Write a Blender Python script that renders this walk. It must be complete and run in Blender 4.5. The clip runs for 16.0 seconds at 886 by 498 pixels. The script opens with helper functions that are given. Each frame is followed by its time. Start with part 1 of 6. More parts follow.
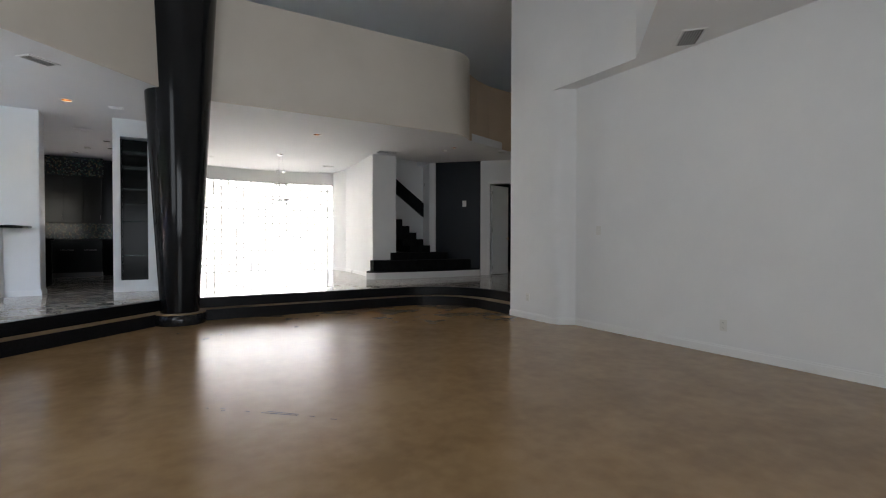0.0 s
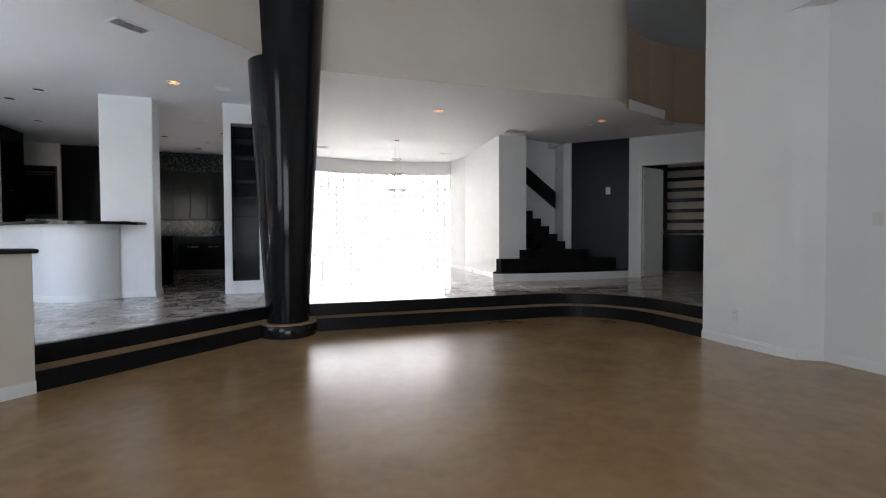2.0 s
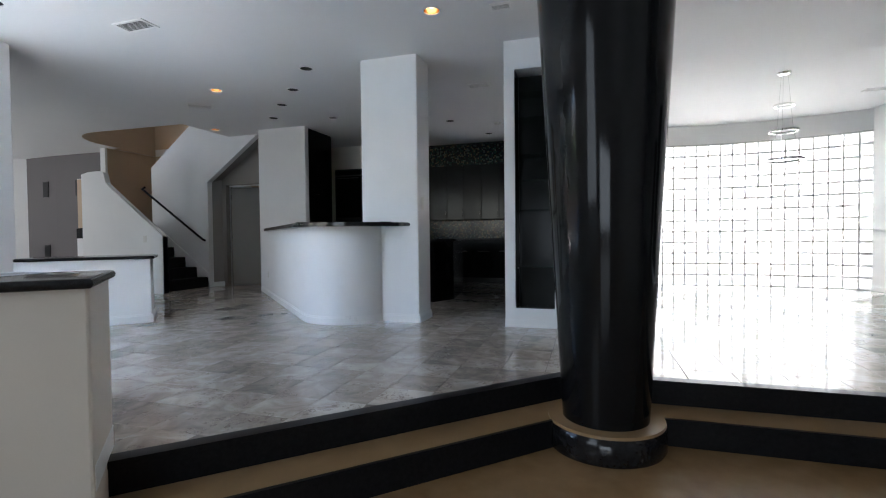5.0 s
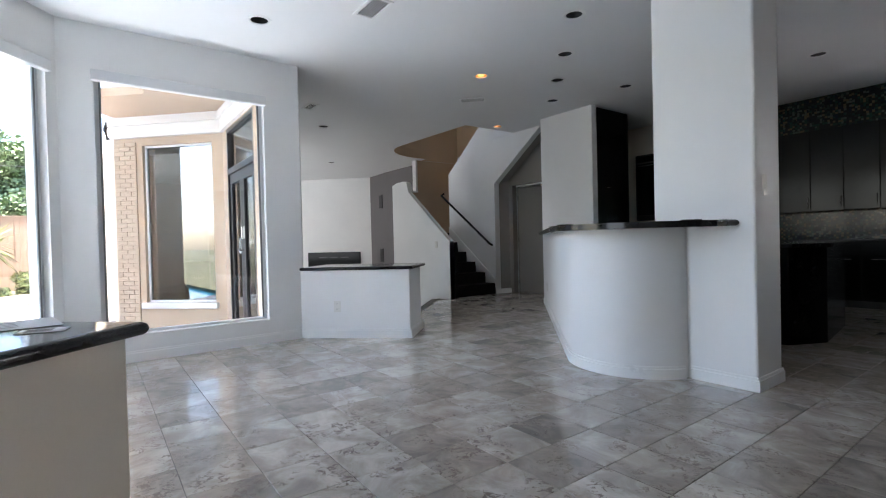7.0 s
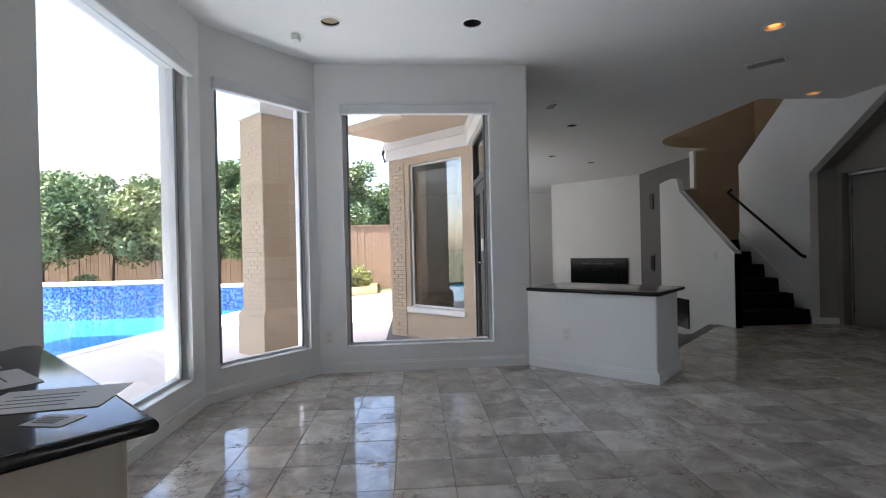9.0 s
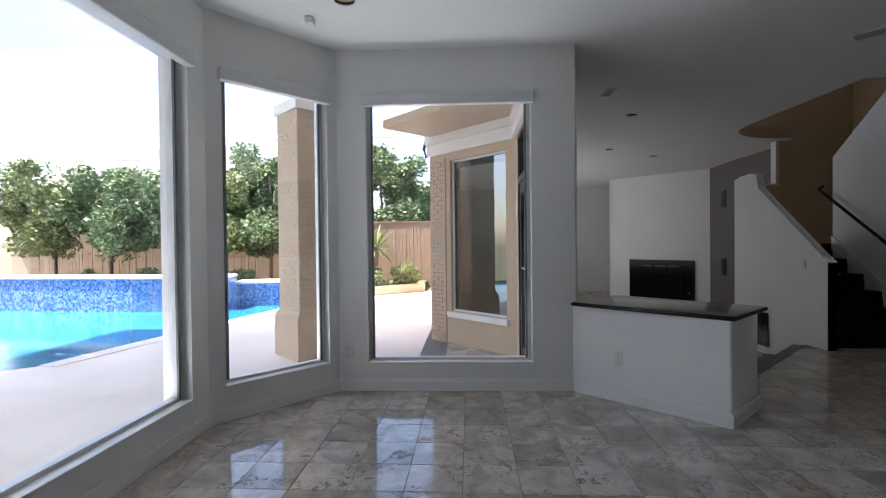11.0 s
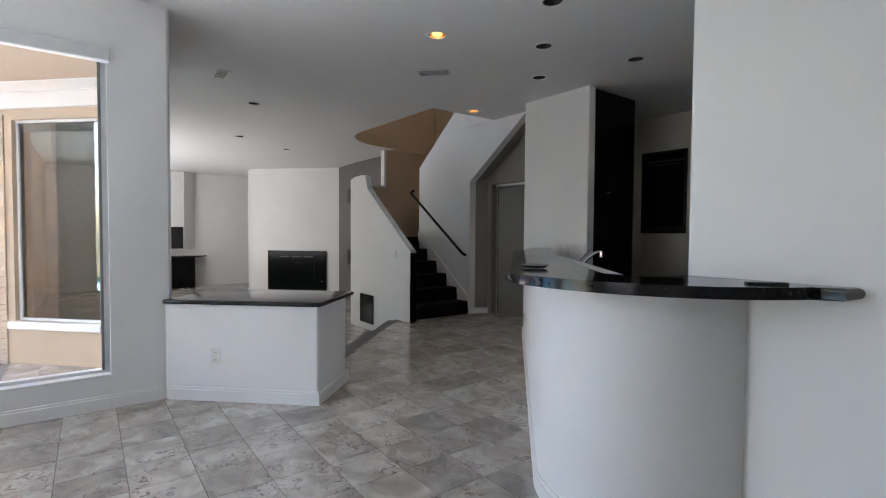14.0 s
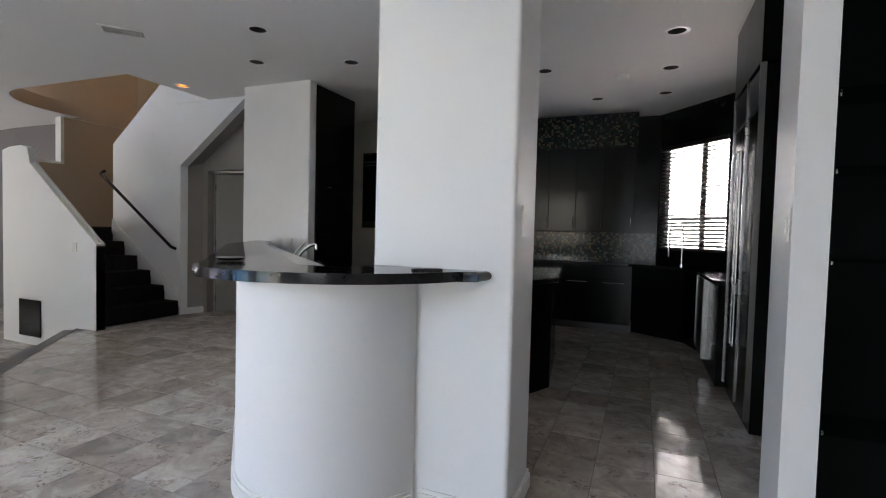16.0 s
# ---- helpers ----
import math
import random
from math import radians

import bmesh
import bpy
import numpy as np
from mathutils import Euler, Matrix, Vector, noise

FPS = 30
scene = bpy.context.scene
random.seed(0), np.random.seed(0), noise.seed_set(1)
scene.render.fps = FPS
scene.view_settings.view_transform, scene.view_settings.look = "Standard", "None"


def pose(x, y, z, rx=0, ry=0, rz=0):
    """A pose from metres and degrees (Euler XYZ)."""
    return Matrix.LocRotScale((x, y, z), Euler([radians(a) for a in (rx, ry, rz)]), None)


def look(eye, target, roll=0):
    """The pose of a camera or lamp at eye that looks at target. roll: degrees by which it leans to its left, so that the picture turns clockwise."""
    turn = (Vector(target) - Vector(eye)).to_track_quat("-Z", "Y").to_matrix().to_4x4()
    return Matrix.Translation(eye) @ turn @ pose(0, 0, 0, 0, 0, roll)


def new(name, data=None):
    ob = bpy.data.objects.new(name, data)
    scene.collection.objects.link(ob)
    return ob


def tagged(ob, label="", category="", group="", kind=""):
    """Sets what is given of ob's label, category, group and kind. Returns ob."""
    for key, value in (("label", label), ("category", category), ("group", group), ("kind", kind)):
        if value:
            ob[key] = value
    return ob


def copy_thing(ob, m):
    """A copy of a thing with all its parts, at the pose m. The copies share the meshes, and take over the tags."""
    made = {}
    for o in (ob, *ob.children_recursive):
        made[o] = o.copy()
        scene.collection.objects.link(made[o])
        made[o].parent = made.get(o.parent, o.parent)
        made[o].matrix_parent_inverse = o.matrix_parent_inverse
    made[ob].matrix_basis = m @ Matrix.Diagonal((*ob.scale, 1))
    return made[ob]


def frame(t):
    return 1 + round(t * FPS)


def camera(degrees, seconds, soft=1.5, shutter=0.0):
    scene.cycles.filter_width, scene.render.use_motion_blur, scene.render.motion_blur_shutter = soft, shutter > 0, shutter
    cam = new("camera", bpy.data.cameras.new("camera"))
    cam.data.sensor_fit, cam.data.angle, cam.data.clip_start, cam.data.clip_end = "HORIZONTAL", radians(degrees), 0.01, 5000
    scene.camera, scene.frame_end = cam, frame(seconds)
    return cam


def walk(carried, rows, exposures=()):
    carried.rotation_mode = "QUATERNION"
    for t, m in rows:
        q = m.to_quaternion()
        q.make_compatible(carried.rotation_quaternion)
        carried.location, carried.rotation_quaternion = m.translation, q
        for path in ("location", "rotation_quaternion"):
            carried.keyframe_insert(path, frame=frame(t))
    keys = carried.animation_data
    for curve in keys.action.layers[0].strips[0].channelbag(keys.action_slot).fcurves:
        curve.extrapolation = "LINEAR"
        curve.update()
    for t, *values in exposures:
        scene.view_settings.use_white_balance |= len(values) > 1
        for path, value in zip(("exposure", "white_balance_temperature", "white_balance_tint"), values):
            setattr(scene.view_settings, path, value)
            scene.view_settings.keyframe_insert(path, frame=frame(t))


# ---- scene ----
cam = camera(85.7, 16.0, soft=1.1)
EXPOSURES = [(0.0, 3.3, 6500, 11), (3.0, 3.6, 6200, 10), (5.5, 3.35, 6050, 9), (6.5, 3.7, 6150, 10), (7.5, 3.0, 6300, 10), (8.5, 2.65, 6400, 10), (9.5, 2.35, 6500, 11), (12.0, 2.15, 6450, 11), (12.5, 2.3, 6500, 11), (13.0, 2.65, 6500, 11), (14.0, 3.35, 6550, 11), (14.7, 3.75, 6650, 12), (16.0, 3.75, 6600, 12)]
PATH = [
    (0, (1.709, -9.834, 0.882), (2.72, -8.109, 0.849), 0.1),
    (0.5, (1.8, -9.499, 0.845), (2.82, -7.779, 0.806), 0.1),
    (1, (1.882, -9.078, 0.832), (2.871, -7.34, 0.791), 0.0),
    (1.5, (1.964, -8.612, 0.846), (2.884, -6.837, 0.801), -0.0),
    (2, (1.958, -8.118, 0.892), (2.565, -6.213, 0.838), -0.2),
    (2.5, (1.979, -7.595, 0.889), (2.27, -5.617, 0.839), -0.4),
    (3, (1.999, -7.068, 0.912), (2.112, -5.072, 0.86), -0.5),
    (3.2, (1.98, -6.848, 0.915), (1.997, -4.848, 0.863), -0.6),
    (5.3, (1.79, -4.698, 0.948), (1.03, -2.848, 0.902), -0.8),
    (5.5, (1.748, -4.531, 0.953), (0.858, -2.741, 0.904), -1.0),
    (6, (1.591, -4.13, 0.971), (0.454, -2.485, 0.926), -1.1),
    (6.5, (1.453, -3.738, 0.98), (0.07, -2.294, 0.942), -1.3),
    (7, (1.292, -3.409, 1.01), (-0.322, -2.228, 0.981), -1.4),
    (7.5, (1.165, -3.168, 1.044), (-0.608, -2.243, 1.025), -1.4),
    (8, (1.109, -2.956, 1.058), (-0.811, -2.397, 1.048), -1.4),
    (8.5, (0.959, -2.815, 1.062), (-1.02, -2.525, 1.054), -1.4),
    (9, (0.829, -2.704, 1.177), (-1.167, -2.583, 1.171), -1.3),
    (9.5, (0.693, -2.627, 1.196), (-1.306, -2.608, 1.186), -1.2),
    (9.7, (0.64, -2.58, 1.221), (-1.36, -2.626, 1.213), -1.2),
    (11.8, (0.235, -2.399, 1.286), (-1.762, -2.513, 1.259), -0.6),
    (12, (0.246, -2.356, 1.279), (-1.754, -2.376, 1.253), -0.7),
    (12.5, (0.255, -2.272, 1.282), (-1.724, -1.984, 1.24), -0.6),
    (13, (0.276, -2.195, 1.274), (-1.627, -1.582, 1.222), -0.2),
    (13.5, (0.3, -2.127, 1.277), (-1.479, -1.214, 1.216), 0.1),
    (14, (0.348, -2.059, 1.283), (-1.257, -0.867, 1.216), 0.4),
    (14.5, (0.392, -2.023, 1.299), (-1.01, -0.598, 1.227), 0.7),
    (15, (0.452, -1.986, 1.296), (-0.73, -0.374, 1.223), 1.0),
    (15.5, (0.482, -1.976, 1.287), (-0.481, -0.224, 1.214), 1.3),
    (16, (0.512, -1.971, 1.278), (-0.258, -0.127, 1.203), 1.5),
]
walk(cam, [(t, look(e, g, r)) for t, e, g, r in PATH], EXPOSURES)

# ---- light ----
world = bpy.data.worlds.new("world")
scene.world = world
world.use_nodes = True
wn = world.node_tree.nodes
sky = wn.new("ShaderNodeTexSky")
sky.sky_type = "NISHITA"
sky.sun_disc = False
sky.sun_elevation = radians(62)
sky.sun_rotation = radians(165)
sky.air_density, sky.dust_density = 1.0, 2.0
world.node_tree.links.new(sky.outputs[0], wn["Background"].inputs[0])
wn["Background"].inputs[1].default_value = 0.15
sun = new("sun", bpy.data.lights.new("sun", "SUN"))
sun.data.energy, sun.data.angle, sun.data.color = 5.0, radians(0.5), (1.0, 0.95, 0.87)
sun.matrix_world = look((1.2, -4.5, 9.0), (0, 0, 0))


def lamp_area(name, at, to, w, h, power, colour=(1, 1, 1)):
    lamp = new(name, bpy.data.lights.new(name, "AREA"))
    lamp.data.shape, lamp.data.size, lamp.data.size_y = "RECTANGLE", w, h
    lamp.data.energy, lamp.data.color = power, colour
    lamp.matrix_world = look(at, to)
    return lamp


# daylight through the tall windows of the sunken room, behind the start of the walk
lamp_area("window_light", (1.7, -12.42, 1.5), (1.9, 0, 3.4), 3.4, 3.0, 13.5, (0.86, 0.93, 1.0))
lamp_area("window_light", (-1.03, -7.0, 2.4), (8.5, -2.2, 3.6), 3.6, 3.0, 9, (0.86, 0.93, 1.0))
# daylight through the patio doors of the family room
lamp_area("window_light", (-11.2, -2.85, 1.2), (-11.0, 1.0, 6.0), 4.6, 2.4, 24, (0.97, 0.98, 1.0))

# added lamps hidden below the bay sills, replacing sun bounced up off the patio
for at, to, w in (((-4.3, -2.65, 0.02), (-2.0, -2.4, 2.9), 1.4), ((-3.68, -4.28, 0.02), (-2.3, -2.6, 2.9), 0.85), ((-2.1, -4.85, 0.02), (-1.9, -2.6, 2.9), 1.4)):
    lamp_area("patio_bounce_fill", at, to, w, 0.4, 4.6, (0.9, 0.96, 1.0))

# ---- helpers of this scene ----
Z_C = 2.96      # ceiling
Z_L = -0.312    # sunken floor
Z_T = -0.156    # tread between


def rgb(c):
    return (c[0], c[1], c[2], 1.0)


def shader(name):
    m = bpy.data.materials.new(name)
    m.use_nodes = True
    nt = m.node_tree
    return m, nt, nt.nodes["Principled BSDF"]


def add(nt, kind, **props):
    n = nt.nodes.new(kind)
    for k, v in props.items():
        n.inputs[k].default_value = v
    return n


def mottled(name, base, dark, rough, scale=3.0, fine=60.0, bump=0.05, metal=0.0, spec=0.5, fine_mix=0.25, rough_var=0.08):
    """Two scales of colour variation, a little relief and uneven gloss."""
    m, nt, p = shader(name)
    geo = nt.nodes.new("ShaderNodeNewGeometry")
    a = add(nt, "ShaderNodeTexNoise", Scale=scale, Detail=5.0, Roughness=0.6)
    b = add(nt, "ShaderNodeTexNoise", Scale=fine, Detail=3.0)
    for n in (a, b):
        nt.links.new(geo.outputs["Position"], n.inputs["Vector"])
    ramp = nt.nodes.new("ShaderNodeValToRGB")
    ramp.color_ramp.elements[0].position, ramp.color_ramp.elements[1].position = 0.3, 0.7
    ramp.color_ramp.elements[0].color, ramp.color_ramp.elements[1].color = rgb(dark), rgb(base)
    mixf = nt.nodes.new("ShaderNodeMath")
    mixf.operation = "MULTIPLY_ADD"
    mixf.inputs[1].default_value = fine_mix
    nt.links.new(b.outputs["Fac"], mixf.inputs[0])
    sub = nt.nodes.new("ShaderNodeMath")
    sub.operation = "SUBTRACT"
    sub.inputs[1].default_value = fine_mix * 0.5
    nt.links.new(a.outputs["Fac"], sub.inputs[0])
    nt.links.new(sub.outputs[0], mixf.inputs[2])
    nt.links.new(mixf.outputs[0], ramp.inputs["Fac"])
    nt.links.new(ramp.outputs["Color"], p.inputs["Base Color"])
    r = nt.nodes.new("ShaderNodeMapRange")
    r.inputs["To Min"].default_value, r.inputs["To Max"].default_value = max(0.02, rough - rough_var), min(1.0, rough + rough_var)
    nt.links.new(a.outputs["Fac"], r.inputs["Value"])
    nt.links.new(r.outputs[0], p.inputs["Roughness"])
    p.inputs["Metallic"].default_value = metal
    p.inputs["Specular IOR Level"].default_value = spec
    if bump:
        bp = nt.nodes.new("ShaderNodeBump")
        bp.inputs["Strength"].default_value, bp.inputs["Distance"].default_value = bump, 0.004
        nt.links.new(b.outputs["Fac"], bp.inputs["Height"])
        nt.links.new(bp.outputs["Normal"], p.inputs["Normal"])
    return m


def stone_tile(name, island):
    """Polished grey-beige limestone, each tile its own tone, with pitted brown veins."""
    m, nt, p = shader(name)
    geo = nt.nodes.new("ShaderNodeNewGeometry")
    rnd = geo.outputs["Random Per Island"] if island else nt.nodes.new("ShaderNodeObjectInfo").outputs["Random"]
    off = nt.nodes.new("ShaderNodeVectorMath")
    off.operation = "MULTIPLY_ADD"
    comb = nt.nodes.new("ShaderNodeCombineXYZ")
    for k in range(3):
        nt.links.new(rnd, comb.inputs[k])
    nt.links.new(comb.outputs[0], off.inputs[0])
    off.inputs[1].default_value = (37.0, 91.0, 53.0)
    nt.links.new(geo.outputs["Position"], off.inputs[2])
    cloud = add(nt, "ShaderNodeTexNoise", Scale=5.0, Detail=6.0, Roughness=0.62, Distortion=0.7)
    vein = add(nt, "ShaderNodeTexNoise", Scale=24.0, Detail=5.0, Roughness=0.65, Distortion=1.0)
    patch = add(nt, "ShaderNodeTexNoise", Scale=4.5, Detail=3.0)
    for n in (cloud, vein, patch):
        nt.links.new(off.outputs[0], n.inputs["Vector"])
    tone = nt.nodes.new("ShaderNodeValToRGB")
    e = tone.color_ramp.elements
    e[0].position, e[0].color = 0.27, rgb((0.27, 0.248, 0.228))
    e[1].position, e[1].color = 0.73, rgb((0.62, 0.58, 0.535))
    mid = e.new(0.5)
    mid.color = rgb((0.43, 0.385, 0.335))
    sh = nt.nodes.new("ShaderNodeMath")
    sh.operation = "MULTIPLY_ADD"
    sh.inputs[1].default_value = 0.24
    nt.links.new(rnd, sh.inputs[0])
    low = nt.nodes.new("ShaderNodeMath")
    low.operation = "SUBTRACT"
    low.inputs[1].default_value = 0.12
    nt.links.new(cloud.outputs["Fac"], low.inputs[0])
    nt.links.new(low.outputs[0], sh.inputs[2])
    nt.links.new(sh.outputs[0], tone.inputs["Fac"])
    # pits: peaks of a fine noise, only in patches
    band = nt.nodes.new("ShaderNodeValToRGB")
    be = band.color_ramp.elements
    be[0].position, be[0].color = 0.535, rgb((0, 0, 0))
    be[1].position, be[1].color = 0.575, rgb((1.0, 1.0, 1.0))
    nt.links.new(vein.outputs["Fac"], band.inputs["Fac"])
    gate = nt.nodes.new("ShaderNodeMapRange")
    gate.inputs["From Min"].default_value, gate.inputs["From Max"].default_value = 0.5, 0.58
    nt.links.new(patch.outputs["Fac"], gate.inputs["Value"])
    amt = nt.nodes.new("ShaderNodeMath")
    amt.operation = "MULTIPLY"
    nt.links.new(band.outputs["Color"], amt.inputs[0])
    nt.links.new(gate.outputs[0], amt.inputs[1])
    mix = nt.nodes.new("ShaderNodeMix")
    mix.data_type = "RGBA"
    nt.links.new(amt.outputs[0], mix.inputs["Factor"])
    nt.links.new(tone.outputs["Color"], mix.inputs["A"])
    mix.inputs["B"].default_value = rgb((0.12, 0.08, 0.058))
    nt.links.new(mix.outputs["Result"], p.inputs["Base Color"])
    rr = nt.nodes.new("ShaderNodeMapRange")
    rr.inputs["To Min"].default_value, rr.inputs["To Max"].default_value = 0.08, 0.42
    nt.links.new(amt.outputs[0], rr.inputs["Value"])
    nt.links.new(rr.outputs[0], p.inputs["Roughness"])
    p.inputs["Specular IOR Level"].default_value = 0.7
    bp = nt.nodes.new("ShaderNodeBump")
    bp.inputs["Strength"].default_value, bp.inputs["Distance"].default_value = 0.4, 0.002
    bp.invert = True
    nt.links.new(amt.outputs[0], bp.inputs["Height"])
    nt.links.new(bp.outputs["Normal"], p.inputs["Normal"])
    return m


def glass_mat(name, tint=(0.985, 0.97, 0.98), gloss=0.08):
    """Thin pane: mostly clear, with a mirror-like share that grows at grazing angles."""
    m, nt, p = shader(name)
    nt.nodes.remove(p)
    tr = nt.nodes.new("ShaderNodeBsdfTransparent")
    tr.inputs[0].default_value = rgb(tint)
    gl = nt.nodes.new("ShaderNodeBsdfGlossy")
    gl.inputs["Roughness"].default_value = 0.01
    lw = nt.nodes.new("ShaderNodeLayerWeight")
    lw.inputs["Blend"].default_value = 0.5
    pw = nt.nodes.new("ShaderNodeMath")
    pw.operation = "POWER"
    pw.inputs[1].default_value = 5.0
    nt.links.new(lw.outputs["Facing"], pw.inputs[0])
    fr = nt.nodes.new("ShaderNodeMath")
    fr.operation = "MULTIPLY_ADD"
    fr.inputs[1].default_value, fr.inputs[2].default_value = 0.9, gloss * 0.5
    nt.links.new(pw.outputs[0], fr.inputs[0])
    mx = nt.nodes.new("ShaderNodeMixShader")
    nt.links.new(fr.outputs[0], mx.inputs[0])
    nt.links.new(tr.outputs[0], mx.inputs[1])
    nt.links.new(gl.outputs[0], mx.inputs[2])
    nt.links.new(mx.outputs[0], nt.nodes["Material Output"].inputs[0])
    return m


def glow(name, colour, strength):
    m, nt, p = shader(name)
    p.inputs["Base Color"].default_value = rgb(colour)
    p.inputs["Emission Color"].default_value = rgb(colour)
    p.inputs["Emission Strength"].default_value = strength
    return m


def block_glass(name):
    """Wavy glass block: lets light through, scattered."""
    m, nt, p = shader(name)
    nt.nodes.remove(p)
    geo = nt.nodes.new("ShaderNodeNewGeometry")
    wave = add(nt, "ShaderNodeTexNoise", Scale=26.0, Detail=2.0, Distortion=1.5)
    nt.links.new(geo.outputs["Position"], wave.inputs["Vector"])
    bp = nt.nodes.new("ShaderNodeBump")
    bp.inputs["Strength"].default_value, bp.inputs["Distance"].default_value = 0.9, 0.02
    nt.links.new(wave.outputs["Fac"], bp.inputs["Height"])
    tr = nt.nodes.new("ShaderNodeBsdfTransparent")
    tl = nt.nodes.new("ShaderNodeBsdfTranslucent")
    tr.inputs[0].default_value = rgb((0.8, 0.81, 0.81))
    tl.inputs[0].default_value = rgb((0.8, 0.81, 0.81))
    gl = nt.nodes.new("ShaderNodeBsdfGlossy")
    gl.inputs["Roughness"].default_value = 0.08
    for n in (tl, gl):
        nt.links.new(bp.outputs["Normal"], n.inputs["Normal"])
    ramp = nt.nodes.new("ShaderNodeMapRange")
    ramp.inputs["From Min"].default_value, ramp.inputs["From Max"].default_value = 0.4, 0.6
    ramp.inputs["To Min"].default_value, ramp.inputs["To Max"].default_value = 0.35, 0.75
    nt.links.new(wave.outputs["Fac"], ramp.inputs["Value"])
    m1 = nt.nodes.new("ShaderNodeMixShader")
    nt.links.new(ramp.outputs[0], m1.inputs[0])
    nt.links.new(tr.outputs[0], m1.inputs[1])
    nt.links.new(tl.outputs[0], m1.inputs[2])
    m2 = nt.nodes.new("ShaderNodeMixShader")
    m2.inputs[0].default_value = 0.1
    nt.links.new(m1.outputs[0], m2.inputs[1])
    nt.links.new(gl.outputs[0], m2.inputs[2])
    nt.links.new(m2.outputs[0], nt.nodes["Material Output"].inputs[0])
    return m


def mosaic(name, colours, cell, rough, grout=(0.05, 0.05, 0.05)):
    """Small glass mosaic for surfaces that stay far off."""
    m, nt, p = shader(name)
    geo = nt.nodes.new("ShaderNodeNewGeometry")
    v = add(nt, "ShaderNodeTexVoronoi", Scale=1.0 / cell, Randomness=0.35)
    v.distance = "CHEBYCHEV"
    nt.links.new(geo.outputs["Position"], v.inputs["Vector"])
    sep = nt.nodes.new("ShaderNodeSeparateColor")
    nt.links.new(v.outputs["Color"], sep.inputs[0])
    ramp = nt.nodes.new("ShaderNodeValToRGB")
    ramp.color_ramp.interpolation = "CONSTANT"
    el = ramp.color_ramp.elements
    for i, c in enumerate(colours):
        x = el[i] if i < 2 else el.new(i / len(colours))
        x.position, x.color = i / len(colours), rgb(c)
    nt.links.new(sep.outputs[0], ramp.inputs["Fac"])
    edge = nt.nodes.new("ShaderNodeMath")
    edge.operation = "GREATER_THAN"
    edge.inputs[1].default_value = 0.47
    nt.links.new(v.outputs["Distance"], edge.inputs[0])
    mix = nt.nodes.new("ShaderNodeMix")
    mix.data_type = "RGBA"
    nt.links.new(edge.outputs[0], mix.inputs["Factor"])
    nt.links.new(ramp.outputs["Color"], mix.inputs["A"])
    mix.inputs["B"].default_value = rgb(grout)
    nt.links.new(mix.outputs["Result"], p.inputs["Base Color"])
    p.inputs["Roughness"].default_value = rough
    p.inputs["Specular IOR Level"].default_value = 0.25
    bp = nt.nodes.new("ShaderNodeBump")
    bp.inputs["Strength"].default_value, bp.inputs["Distance"].default_value = 0.4, 0.003
    nt.links.new(sep.outputs[1], bp.inputs["Height"])
    nt.links.new(bp.outputs["Normal"], p.inputs["Normal"])
    return m


# ---- materials ----
PAINT = mottled("white_wall_paint", (0.80, 0.80, 0.79), (0.75, 0.75, 0.745), 0.55, 1.2, 160, 0.06)
CEIL = mottled("white_ceiling_paint", (0.80, 0.80, 0.80), (0.77, 0.77, 0.77), 0.7, 0.8, 120, 0.08)
TRIM = mottled("white_gloss_trim", (0.82, 0.82, 0.81), (0.78, 0.78, 0.77), 0.3, 2.0, 90, 0.02)
CREAM = mottled("cream_wall_paint", (0.72, 0.66, 0.58), (0.67, 0.61, 0.53), 0.55, 1.2, 160, 0.06)
TAN = mottled("tan_wall_paint", (0.56, 0.43, 0.30), (0.52, 0.39, 0.27), 0.6, 1.0, 120, 0.06)
# darker greige tone for the alcove under the stairs and its door
GREIGE = mottled("dark_greige_finish", (0.27, 0.25, 0.225), (0.24, 0.22, 0.2), 0.55, 1.0, 120, 0.05)
GREY = mottled("taupe_grey_wall_paint", (0.15, 0.138, 0.138), (0.13, 0.12, 0.12), 0.55, 1.0, 120, 0.05)
NAVY = mottled("blue_black_wall_paint", (0.007, 0.011, 0.017), (0.005, 0.008, 0.013), 0.34, 1.0, 120, 0.04, spec=0.22)
RISER = mottled("honed_black_granite", (0.012, 0.012, 0.013), (0.006, 0.006, 0.007), 0.34, 40, 300, 0.0, rough_var=0.05, spec=0.16)
GRANITE = mottled("black_granite", (0.018, 0.018, 0.02), (0.008, 0.008, 0.009), 0.12, 40, 300, 0.0, rough_var=0.03, spec=0.35)
LACQUER = mottled("black_lacquer", (0.010, 0.011, 0.012), (0.007, 0.007, 0.008), 0.1, 1.5, 30, 0.008, rough_var=0.04, spec=0.25)
BLACKC = mottled("black_cabinet", (0.007, 0.008, 0.008), (0.005, 0.005, 0.005), 0.16, 2.0, 40, 0.01, spec=0.14)
CARPET = mottled("black_stair_carpet", (0.012, 0.012, 0.013), (0.006, 0.006, 0.006), 0.95, 9, 400, 0.6, spec=0.1)
OAKTAN = mottled("tan_sealed_floor", (0.345, 0.22, 0.108), (0.25, 0.152, 0.07), 0.23, 1.3, 9.0, 0.025, fine_mix=0.45, rough_var=0.06, spec=0.42)
TANTOP = mottled("tan_tread", (0.36, 0.24, 0.125), (0.28, 0.18, 0.085), 0.35, 2.0, 12, 0.03)
STONE = stone_tile("limestone_tile", False)
STONEJ = stone_tile("limestone_tile_joined", True)
GROUT = mottled("grey_grout", (0.17, 0.155, 0.14), (0.12, 0.11, 0.1), 0.8, 6, 120, 0.2)
STEEL = mottled("brushed_steel", (0.6, 0.6, 0.6), (0.5, 0.5, 0.5), 0.25, 3, 80, 0.0, metal=1.0)
